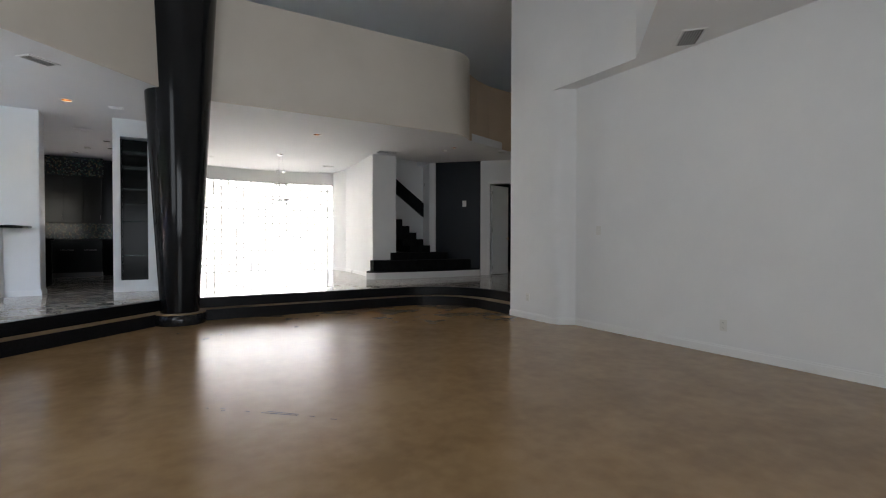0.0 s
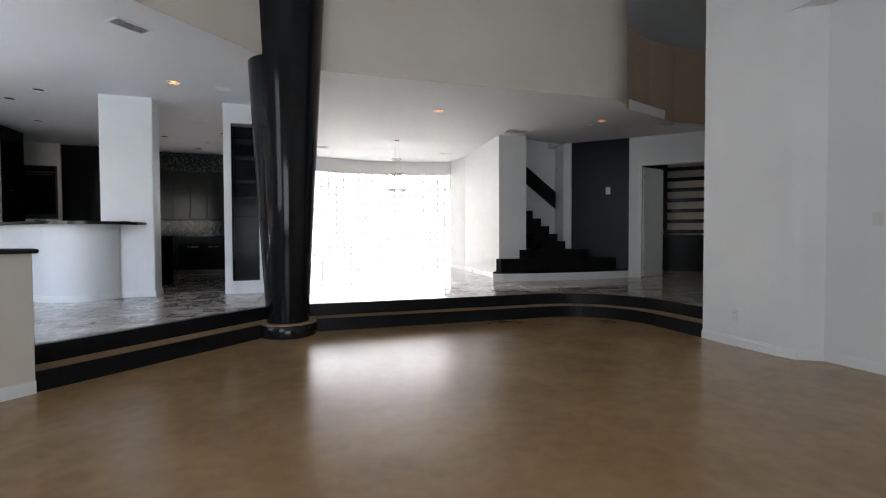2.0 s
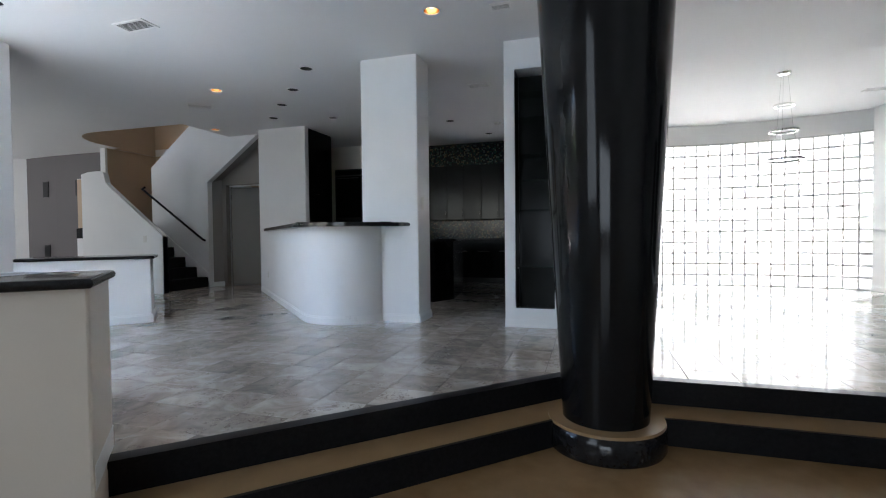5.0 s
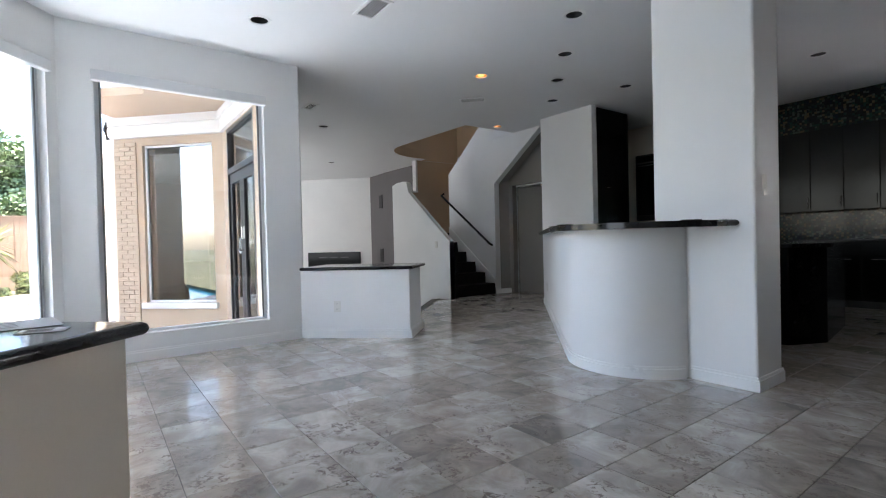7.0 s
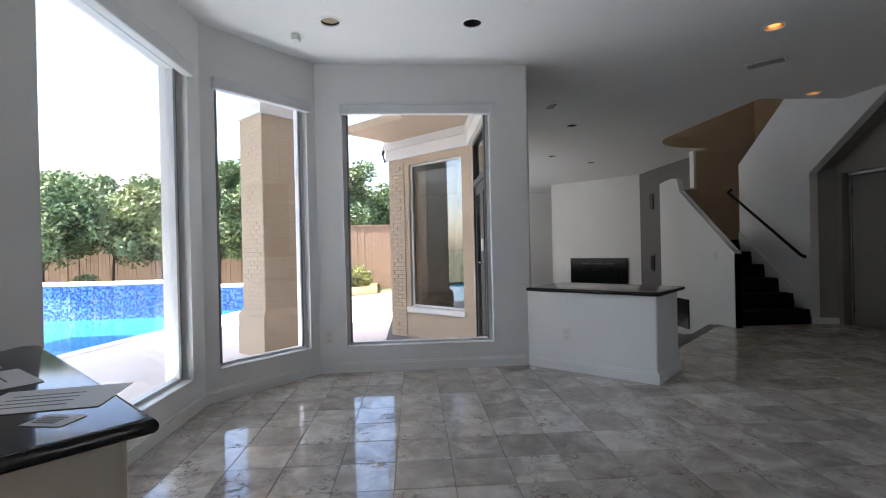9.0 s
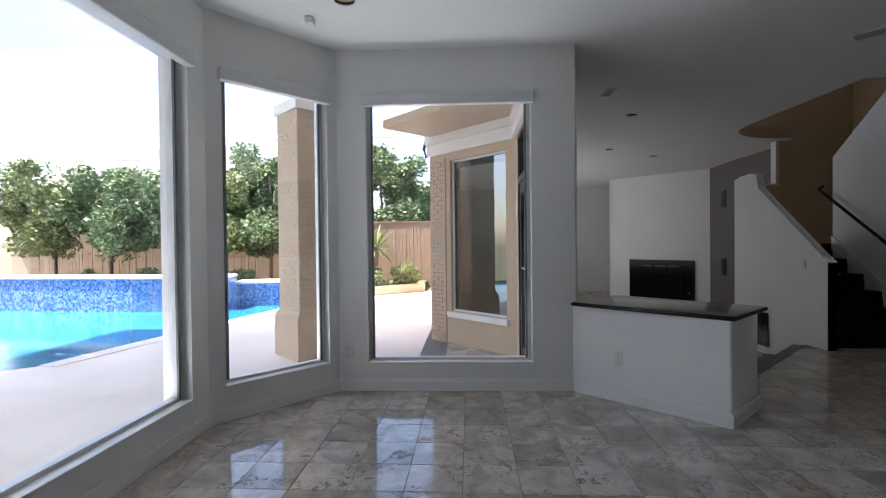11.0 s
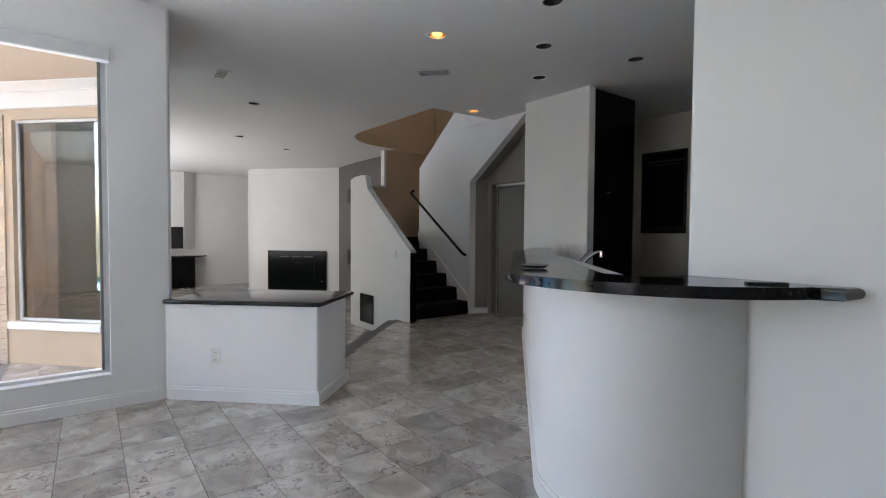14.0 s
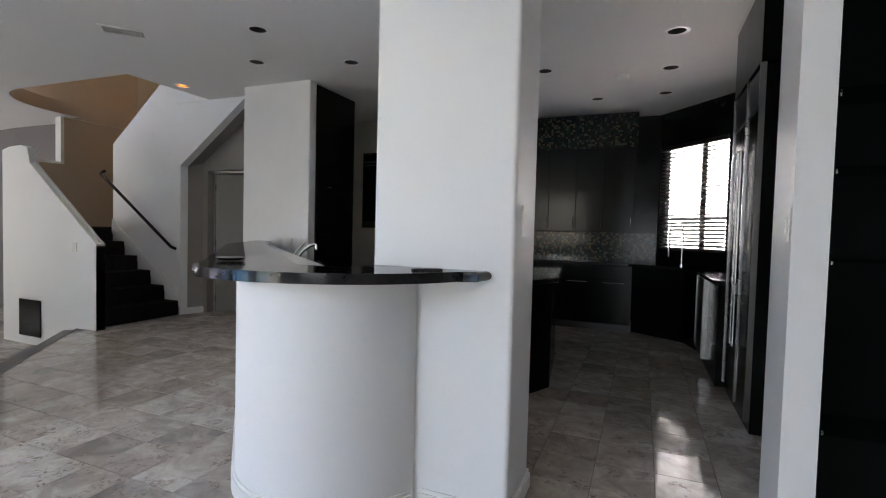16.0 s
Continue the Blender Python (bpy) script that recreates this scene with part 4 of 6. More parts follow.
# right-hand staircase
S2 = tagged(thing("staircase", 7.2, 1.2, 0), "staircase with black steps and white curb beside the dark wall", "stairs", "", "structure")
curb = [(5.72, 0.5), (5.9, 0.36), (6.6, 0.26), (7.6, 0.2), (8.75, 0.28), (8.4, 0.85), (6.0, 0.92)]
under(S2, part("curb", prism(curb, 0, 0.15, None, 0.02, 3, True), PAINT, None, "white curved curb"))
under(S2, part("step", prism([(5.74, 0.52), (5.9, 0.39), (6.6, 0.29), (7.6, 0.23), (8.72, 0.3), (8.35, 0.8), (7.9, 1.3), (6.0, 0.95)], 0.15, 0.19, None, 0.008), GRANITE, None))
under(S2, part("step", prism([(5.95, 0.6), (6.6, 0.5), (8.0, 0.45), (8.6, 0.5), (8.3, 0.85), (7.9, 1.3), (6.0, 0.95)], 0.19, 0.42, None, 0.008), CARPET, None))
under(S2, part("step", prism([(6.5, 0.72), (8.0, 0.66), (8.15, 0.95), (7.85, 1.35), (6.5, 1.9)], 0.42, 0.6, None, 0.008), CARPET, None))
for i in range(6):
    x1 = 7.72 - 0.2 * i
    under(S2, part("step", box(x1 - 0.2, 1.08, 0.6 + 0.165 * max(0, i - 2), x1, 1.92, 0.77 + 0.165 * i, None, 0.008), CARPET, None))
setting("wall_stairs_far", upright_plate([(6.4, 0), (8.0, 0), (8.0, 4.2), (6.4, 4.2)], 2.0, 2.12), PAINT, "white stairwell wall", "wall")
guard = upright_plate([(8.2, 1.38), (8.2, 1.77), (6.6, 2.95), (6.6, 2.56)], 1.93, 1.99)
setting("stair_guard", guard, LACQUER, "black sloping stair guard band", "trim")
setting("stair_end_trim", prism([(7.84, 1.36), (7.96, 1.24), (8.12, 1.4), (8.12, 2.1), (8.02, 2.1)], 0.4, Z_C), TRIM, "white end of the stair wall", "trim")
setting("wall_dark", strip([(7.97, 1.23), (8.82, 0.38)], -0.12, 0.0, 0.15, Z_C), NAVY, "glossy blue-black accent wall", "wall")
th = tagged(thing("thermostat", 8.52, 0.68, 1.86, -45), "small white thermostat on the dark wall", "thermostat")
part("plate", box(-0.05, -0.025, -0.08, 0.05, 0.0, 0.08, None, 0.006), PLASTIC, th)
setting("wall_study", wall_panel((8.82, 0.38), (11.2, -2.0), -0.14, 0, Z_C, [(0.25, 1.73, 0.0, 2.36)]), PAINT, "white wall with double doorway to the study", "wall")
dw = thing("door_casing", 8.82, 0.38, 0, -45)
tagged(dw, "white double door casing", "door frame", "", "structure")
c = box(0.19, -0.02, 0, 0.25, 0.0, 2.42)
box(1.73, -0.02, 0, 1.79, 0.0, 2.42, c)
box(0.25, -0.02, 2.36, 1.73, 0.0, 2.42, c)
part("casing", c, TRIM, dw)
for x, rz, hr in ((0.27, 62, 1), (1.71, 74, 0)):
    p = Vector((8.82 + s2 * x + 0.1, 0.38 - s2 * x + 0.1))
    d = panel_door("door_4", p.x, p.y, 0, rz - 45 - (0 if hr else 0), 0.72, 2.34, "white study door standing open")
# study beyond
# three closing walls, added only to stop sky light leaking in
setting("sky_block_east", wall_panel((13.4, -13.0), (13.4, 6.2), 0.2, -0.3, 5.3, [(13.6, 17.6, 0.2, 2.9)]), PAINT, "added white wall keeping sky light out of the study", "wall")
setting("sky_block_south", wall_panel((7.21, -4.5), (13.4, -4.5), 0.2, -0.3, 5.3), PAINT, "added white wall keeping sky light out on the entry side", "wall")
setting("sky_block_north", wall_panel((13.4, 6.1), (6.62, 6.1), -0.2, -0.3, 3.1), PAINT, "added white wall keeping sky light out behind the stairs", "wall")
setting("wall_study_back", wall_panel((10.2, 3.2), (13.4, 0.0), -0.14, 0, Z_C, [(2.52, 2.8, 0.85, 2.36), (2.52, 2.8, 2.6, 2.8)]), NAVY, "dark back wall of the study with a window", "wall")
bk = tagged(thing("bookcase", 11.24, 1.96, 0, -45), "black bookcase with pale back panels", "bookcase")
part("back_panel", box(0.0, -0.04, 0.9, 0.92, -0.02, 2.82), CREAM, bk, "cream back panel")
part("base_cabinet", box(-0.9, -0.42, 0.0, 1.9, -0.02, 0.86), BLACKC, bk)
for x in (0.0, 0.88):
    part("side", box(x, -0.16, 0.86, x + 0.04, -0.042, 2.86), BLACKC, bk)
for k in range(8):
    part("shelf", box(0.04, -0.14, 0.94 + 0.265 * k, 0.88, -0.042, 1.03 + 0.265 * k), BLACKC, bk)

# ---- kitchen ----
setting("wall_kitchen_back", wall_panel((0.69, 5.34), (-1.9, 5.34), 0.16, 0, Z_C), BLACKC, "black kitchen wall behind dark cabinets", "wall")
setting("wall_pantry", wall_panel((-1.9, 5.34), (-3.9, 5.34), 0.16, 0, Z_C), PAINT, "white wall at the end of the kitchen", "wall")
KP0, KP1 = (1.45, 4.40), (0.69, 5.34)
setting("wall_kitchen_angle", wall_panel(KP0, KP1, 0.16, 0, Z_C, [(0.08, 1.18, 1.1, 2.5)]), BLACKC, "dark angled kitchen wall with window", "wall")
setting("wall_kitchen_east", prism([(1.45, 2.4), (1.6, 2.4), (1.6, 4.5), (1.45, 4.4)], 0, Z_C), BLACKC, "dark kitchen side wall", "wall")
setting("backsplash", box(-1.9, 5.325, 0.92, 0.68, 5.338, 1.32), KMOS, "dark iridescent glass mosaic backsplash", "backsplash")
setting("mosaic_frieze", box(-1.9, 5.0, 2.48, 0.4, 5.338, 2.95), KMOS, "dark glass mosaic frieze over the cabinets", "frieze")
for i in range(6):
    x = -1.9 + 0.38 * i
    u = tagged(thing("wall_cabinet", x, 5.33, 1.32), "dark glossy upper kitchen cabinet", "cabinet", "upper kitchen cabinets")
    part("cabinet_body", box(0.0, -0.33, 0, 0.38, -0.01, 1.16), BLACKC, u)
    dd = part("door", box(0.004, -0.352, 0.004, 0.376, -0.332, 1.155, None, 0.003), BLACKC, u)
    part("handle", tube([(0.35, -0.37, 0.06), (0.35, -0.37, 0.2)], 0.004, 8), STEEL, dd)
for i in range(5):
    x = -1.9 + 0.46 * i
    u = tagged(thing("base_cabinet", x, 5.32, 0), "black kitchen base cabinet", "cabinet", "kitchen base cabinets")
    part("cabinet_body", box(0.0, -0.6, 0.1, 0.46, -0.01, 0.88), BLACKC, u)
    part("toe_kick", box(0.0, -0.55, 0.0, 0.46, -0.02, 0.1), BLACKM, u)
    part("drawer", box(0.005, -0.62, 0.7, 0.455, -0.602, 0.87, None, 0.003), BLACKC, u)
    dd = part("door", box(0.005, -0.62, 0.12, 0.455, -0.602, 0.69, None, 0.003), BLACKC, u)
    part("handle", tube([(0.1, -0.64, 0.65), (0.36, -0.64, 0.65)], 0.005, 8), STEEL, dd)
kc = tagged(thing("kitchen_counter", 0.6, 4.7, 0), "black granite kitchen counter along the window", "counter")
under(kc, part("worktop", prism([(-1.9, 5.32), (-1.9, 4.68), (0.35, 4.68), (0.95, 4.34), (1.08, 3.95), (1.08, 2.64), (1.44, 2.64), (1.44, 4.38), (0.68, 5.32)], 0.88, 0.92, None, 0.006), GRANITE, None))
under(kc, part("cabinet_body", prism([(0.41, 5.3), (0.41, 4.74), (0.99, 4.4), (1.12, 3.98), (1.12, 2.64), (1.43, 2.64), (1.43, 4.36), (0.67, 5.28)], 0.02, 0.88), BLACKC, None))
dish = tagged(thing("dishwasher", 1.1, 3.6, 0), "dishwasher with steel edges under the counter", "dishwasher")
under(dish, part("door", box(1.08, 3.3, 0.1, 1.118, 3.9, 0.87, None, 0.004), BLACKM, None))
under(dish, part("edge_trim", box(1.072, 3.9, 0.1, 1.12, 3.93, 0.87), STEEL, None))
under(dish, part("edge_trim", box(1.072, 3.27, 0.1, 1.12, 3.3, 0.87), STEEL, None))
isl = tagged(thing("kitchen_island", -0.8, 2.6, 0), "black kitchen island with granite top", "island")
under(isl, part("cabinet_body", prism([(-1.7, 1.62), (-0.34, 1.62), (-0.16, 2.0), (-0.3, 3.1), (-1.7, 3.1)], 0, 0.88, None, 0.01), BLACKC, None))
under(isl, part("worktop", prism([(-1.75, 1.58), (-0.3, 1.58), (-0.11, 2.0), (-0.25, 3.15), (-1.75, 3.15)], 0.88, 0.92, None, 0.008), GRANITE, None))
fr = tagged(thing("refrigerator", 1.2, 2.1, 0), "tall black built-in refrigerator with steel trim and handles", "refrigerator")
under(fr, part("cabinet_body", box(1.2, 1.66, 0.0, 1.69, 2.62, 2.4), BLACKC, None))
under(fr, part("top_cabinet", box(1.17, 1.66, 2.42, 1.69, 2.62, 2.94), BLACKC, None))
under(fr, part("grille", box(1.175, 1.68, 2.14, 1.198, 2.60, 2.39, None, 0.003), BLACKM, None))
for y0, y1 in ((1.68, 2.06), (2.08, 2.60)):
    dr = under(fr, part("door", box(1.175, y0, 0.1, 1.198, y1, 2.12, None, 0.003), BLACKC, None))
    yy = 2.02 if y0 < 1.8 else 2.12
    under(dr, part("handle", tube([(1.14, yy, 0.5), (1.14, yy, 1.9)], 0.012), STEEL, None, "", True))
for yy in (1.665, 2.07, 2.61):
    under(fr, part("steel_trim", box(1.165, yy - 0.012, 0.08, 1.199, yy + 0.012, 2.41), STEEL, None))
# kitchen window with blind
kw = tagged(thing("window_5", *KP0, 0, math.degrees(math.atan2(KP1[1] - KP0[1], KP1[0] - KP0[0]))), "kitchen window with dark horizontal blind", "window", "", "structure")
f = box(0.08, -0.12, 1.1, 0.12, -0.06, 2.5)
box(1.14, -0.12, 1.1, 1.18, -0.06, 2.5, f)
box(0.12, -0.12, 1.1, 1.14, -0.06, 1.14, f)
box(0.12, -0.12, 2.46, 1.14, -0.06, 2.5, f)
box(0.5, -0.12, 1.14, 0.535, -0.06, 2.46, f)
box(0.12, -0.12, 1.5, 0.5, -0.06, 1.54, f)
box(0.535, -0.12, 1.5, 1.14, -0.06, 1.54, f)
part("window_frame", f, BLACKM, kw)
part("pane", box(0.12, -0.1, 1.14, 1.14, -0.095, 2.46), GLASS, kw).visible_shadow = False
rng = random.Random(31)
for k in range(28):
    sl = box(0.1, -0.022, 0, 1.16, 0.022, 0.003)
    bmesh.ops.transform(sl, matrix=pose(0, -0.02, 1.125 + 0.049 * k, rng.uniform(12, 19) if k > 8 else rng.uniform(34, 46), rng.uniform(-0.3, 0.3), 0), verts=sl.verts)
    part("slat", sl, BLACKM, kw)
part("blind_headrail", box(0.09, -0.045, 2.44, 1.17, 0.015, 2.495, None, 0.004), BLACKM, kw)
for x in (0.3, 0.76):
    part("blind_cord", tube([(x, 0.006, 1.12), (x, 0.006, 2.45)], 0.0025, 6), BLACKM, kw)
fc = tagged(thing("kitchen_faucet", 0.95, 4.35, 0.92), "tall chrome spring kitchen faucet", "faucet")
part("spout", tube([(0, 0, 0), (0, 0, 0.45), *[(-0.07 + 0.07 * math.cos(a), 0.05 - 0.05 * math.cos(a), 0.45 + 0.08 * math.sin(a)) for a in (0.5, 1.0, 1.57, 2.1, 2.6, 3.1)], (-0.14, 0.1, 0.3), (-0.14, 0.1, 0.2)], 0.012), CHROME, fc, "", True)
part("base", cyl(0.028, 0.024, 0, 0.04, 20), CHROME, fc, "", True)
part("spray_head", cyl(0.016, 0.02, 0.12, 0.24, 16, -0.14, 0.1), CHROME, fc, "", True)
setting("wall_oven_bay", prism([(-3.89, 4.5), (-2.86, 4.5), (-2.86, 4.62), (-3.89, 4.62)], 0, Z_C), CREAM, "cream wall round the built-in oven", "wall")
ov = tagged(thing("wall_oven", -3.24, 4.497, 0), "dark glass built-in oven panel in the cream wall", "oven")
part("oven_body", box(-0.33, -0.03, 1.3, 0.33, -0.002, 2.46, None, 0.006), BLACKM, ov)
part("glass_front", box(-0.3, -0.04, 1.4, 0.3, -0.032, 2.3, None, 0.004), SMOKED, ov)
part("control_strip", box(-0.3, -0.038, 2.33, 0.3, -0.032, 2.43, None, 0.003), SMOKED, ov)
part("oven_handle", tube([(-0.26, -0.07, 2.26), (0.26, -0.07, 2.26)], 0.009, 8), BLACKM, ov)
pt = tagged(thing("pantry_cabinet", -2.5, 4.8, 0), "tall black kitchen cabinet beside the oven", "cabinet")
under(pt, part("cabinet_body", box(-2.85, 4.54, 0.0, -1.92, 5.32, 2.94), BLACKC, None))
for x0, x1 in ((-2.845, -2.39), (-2.38, -1.925)):
    dd = under(pt, part("door", box(x0, 4.518, 0.1, x1, 4.538, 2.93, None, 0.003), BLACKC, None))
    under(dd, part("handle", tube([(x1 - 0.06, 4.5, 1.0), (x1 - 0.06, 4.5, 1.2)], 0.005, 8), STEEL, None))

# ---- niche pillar with glass shelves ----
np_ = [(0.978, -0.012), (1.085, -0.012), (1.085, 0.26), (1.485, 0.26), (1.485, -0.012), (1.62, -0.012), (1.70, 0.33), (1.70, 0.64), (1.06, 0.64), (1.01, 0.2)]
setting("niche_pillar", prism(np_, 0.2, 2.66, None), PAINT, "white pillar with a tall display niche", "pillar")
full = [np_[0], np_[5], *np_[6:]]
setting("niche_pillar_base", prism(full, 0.0, 0.2), PAINT, "white base of the display niche", "pillar")
setting("niche_pillar_head", prism(full, 2.66, Z_C), PAINT, "white head of the display niche", "pillar")
baseboard([(1.01, 0.2), (0.978, -0.012), (1.62, -0.012), (1.70, 0.33)][::-1], 0, 0.085)
nl = tagged(thing("niche_lining", 1.29, 0.25, 0.2), "dark lining of the display niche", "niche lining")
under(nl, part("back_panel", box(1.095, 0.235, 0.203, 1.48, 0.256, 2.655), SMOKED, None))
for x0, x1 in ((1.088, 1.094), (1.478, 1.484)):
    under(nl, part("side_panel", box(x0, 0.0, 0.213, x1, 0.234, 2.655), SMOKED, None))
under(nl, part("floor_panel", box(1.092, -0.02, 0.201, 1.483, 0.232, 0.212), GRANITE, None))
for z in (0.62, 1.21, 1.52, 1.78, 2.16, 2.42):
    gs = tagged(thing("glass_shelf", 1.29, 0.1, z), "clear glass shelf in the display niche", "shelf", "niche shelves")
    part("glass_plate", box(-0.19, -0.09, 0, 0.19, 0.13, 0.009), GLASSD, gs)
    for sx in (-0.188, 0.188):
        part("peg", cyl(0.008, 0.008, -0.012, 0.0, 10, sx * 0.97, -0.05), STEEL, gs)

# ---- outdoors ----
Z_P = -0.43


def yard(x, y):
    """Lays out the garden plan about the bay."""
    return (0.4 + 1.245 * (x - 0.4), -2.5 + 1.245 * (y + 2.5))


GATE = [yard(*q) for q in [(-4.9, -7.45), (-7.1, -7.05), (-11.3, -6.2), (-11.4, -9.0), (-11.0, -14.0), (-4.0, -14.0), (-3.6, -9.0)]]
ground = [(-400, -400), (400, -400), (400, 400), (-400, 400)]
house = [(-16.9, -3.1), (-7.6, -3.1), (-6.32, -1.82), (-4.02, -1.82), (-4.0, -3.70), (-3.06, -4.53), (-1.3, -4.53), (-1.3, -12.7), (7.4, -12.7), (14, -12.7), (14, 6.4), (-16.9, 6.4)]
setting("ground", slab(ground, [house, GATE], -0.9, Z_P - 0.01), SOIL, "dry grass ground round the house", "ground")
patio = [(-17.8, -3.05), (-7.6, -3.05), (-6.35, -1.8), (-4.02, -1.8), (-4.0, -3.68), (-3.06, -4.51), (-1.31, -4.51), (-1.31, -16), (-3.0, -16), *[yard(*q) for q in [(-3.6, -9.0), (-4.9, -7.45), (-7.1, -7.05), (-11.3, -6.2), (-12.4, -6.1), (-11.8, -5.3), (-13.1, -3.8)]]]
setting("patio", slab(patio, [], Z_P - 0.05, Z_P), PATIO, "pale sunlit stone patio", "patio")
setting("pool_floor", slab(GATE, [], -2.1, -2.0), POOLT, "blue pool bottom", "pool")
setting("pool_water", slab([(x * 1.001, y * 1.001) for x, y in GATE], [], -0.9, Z_P - 0.12), WATER, "turquoise pool water with ripples", "water")
setting("pool_coping", strip(GATE[:3], -0.02, 0.3, Z_P - 0.12, Z_P + 0.012), PATIO, "pale stone pool coping", "coping")
for pts, z1 in (([(-13.95, -7.4), (-13.6, -9.45)], 0.13), ([(-12.75, -9.3), (-12.5, -11.9)], 0.36), ([(-12.5, -11.9), (-12.9, -17.2)], 0.37)):
    setting("pool_wall", strip(pts, 0.0, 0.7, -0.95, z1), POOLT, "raised pool wall of blue glass mosaic", "pool wall")
    setting("pool_wall_coping", strip(pts, -0.06, 0.8, z1, z1 + 0.07), PATIO, "pale stone coping on the pool wall", "coping")
setting("planter_wall", strip([yard(-12.5, -6.3), yard(-11.8, -5.3), yard(-13.2, -3.75)], -0.28, 0.0, Z_P, -0.14), STUCCO, "low tan planter wall", "planter")
setting("planter_soil", slab([yard(*q) for q in [(-12.1, -6.3), (-11.95, -5.3), (-13.3, -3.85), (-14.9, -3.8), (-14.9, -14.0), (-11.1, -14.0), (-11.5, -6.6)]], [], Z_P, -0.18), SOIL, "planted bed behind the pool", "soil")

# fence of upright boards
fence = tagged(thing("fence", -18.4, -5, -0.4), "weathered cedar board fence along the garden", "fence", "", "structure")
board = finish("board", box(-0.012, -0.069, 0.0, 0.012, 0.069, 2.5, None, 0.004), FENCE)
random.seed(4)
for k in range(165):
    y = -20.5 + 0.142 * k
    ob = new("board", board)
    ob.parent = fence
    ob.matrix_parent_inverse = fence.matrix_basis.inverted()
    ob.matrix_basis = pose(-18.4 + random.uniform(-0.006, 0.006), y, -0.38 + random.uniform(-0.012, 0.012), 0, 0, random.uniform(-1.2, 1.2))
for z in (0.3, 1.55):
    under(fence, part("fence_rail", box(-18.46, -20.6, z, -18.415, 3.0, z + 0.09), FENCE, None))
under(fence, part("fence_cap", box(-18.46, -20.6, 2.1, -18.35, 3.0, 2.14), FENCE, None))
for k in range(10):
    under(fence, part("fence_post", box(-18.5, -20.5 + 2.4 * k, -0.4, -18.42, -20.4 + 2.4 * k, 2.1), FENCE, None))

# leaf clumps: many small two-sided blades
def leaf_cloud(rng, centres, count, size, spread):
    vs, fs = [], []
    for _ in range(count):
        cx, cy, cz, r = centres[rng.randrange(len(centres))]
        d = Vector((rng.gauss(0, 1), rng.gauss(0, 1), rng.gauss(0, 1))).normalized() * r * (rng.random() ** 0.4) * spread
        c = Vector((cx, cy, cz)) + Vector((d.x, d.y, d.z * 0.85))
        u = Vector((rng.gauss(0, 1), rng.gauss(0, 1), rng.gauss(0, 0.7))).normalized()
        w = u.cross(Vector((rng.gauss(0, 1), rng.gauss(0, 1), rng.gauss(0, 1)))).normalized()
        s = size * rng.uniform(0.6, 1.4)
        i = len(vs)
        vs += [c - u * s, c + w * s * 0.42, c + u * s, c - w * s * 0.42]
        fs.append((i, i + 1, i + 2, i + 3))
    me = bpy.data.meshes.new("leaves")
    me.from_pydata(vs, [], fs)
    return me


def tree(x, y, z, h, r, seed, count, label, mat=LEAF, size=0.07, low=0, foot=0.22):
    rng = random.Random(seed)
    t = tagged(thing("tree", x, y, z), label, "tree")
    tk = tube([(0, 0, 0), (0.05, 0.03, h * 0.25), (0.0, 0.08, h * 0.5), (0.06, 0.02, h * 0.8)], 0.05, 8)
    centres = [(rng.uniform(-0.75, 0.75) * r, rng.uniform(-0.85, 0.85) * r, rng.uniform(foot if low > 20 else 0.36, 0.92) * h, r * rng.uniform(0.2, 0.42)) for _ in range(low)]
    for k in range(9):
        a, zz, rr = rng.uniform(0, 6.28), rng.uniform(max(foot, 0.22), 0.95) * h, r * rng.uniform(0.35, 0.8)
        e = (rr * math.cos(a), rr * math.sin(a), zz)
        tube([(0.02, 0.03, zz * 0.55), (e[0] * 0.5, e[1] * 0.5, zz * 0.8), e], 0.018, 6, tk)
        centres += [(*e, r * rng.uniform(0.3, 0.55)) for _ in range(1)]
        centres.append((e[0] * 1.25, e[1] * 1.25, zz + rng.uniform(-0.2, 0.25) * r, r * rng.uniform(0.15, 0.3)))
    part("trunk", tk, BARK, t)
    me = leaf_cloud(rng, centres, count, size, 1.0)
    me.materials.append(mat)
    crown = new("crown", me)
    crown.parent = t
    return t


HEDGE = [(-12.6, -14.2, 4.1, 1.8), (-12.4, -12.4, 4.2, 1.75), (-12.7, -10.8, 3.9, 1.7), (-12.5, -9.4, 3.9, 1.6), (-12.7, -8.0, 4.9, 1.7), (-13.0, -6.7, 3.6, 1.1)]
for i, (x, y, h, r) in enumerate(HEDGE):
    tree(*yard(x, y), -0.3, h, r, 10 + i, 20000, "dense leafy garden tree in front of the fence", LEAF if i % 3 else LEAF2, 0.08, 26, 0.28 if i == 4 else 0.4)
for i, (x, y, h, r) in enumerate([(-24, -7.0, 6.1, 2.5), (-26, -5.2, 5.0, 1.8), (-25, -12.5, 5.9, 2.2), (-31, -2.5, 4.4, 2.0)]):
    tree(x, y, -0.1, h, r, 40 + i, 17000, "tall tree behind the fence", LEAF, 0.12, 18)
tree(17.5, 5.6, -0.4, 4.6, 1.9, 55, 9000, "leafy tree outside the study window", LEAF2, 0.09, 26)
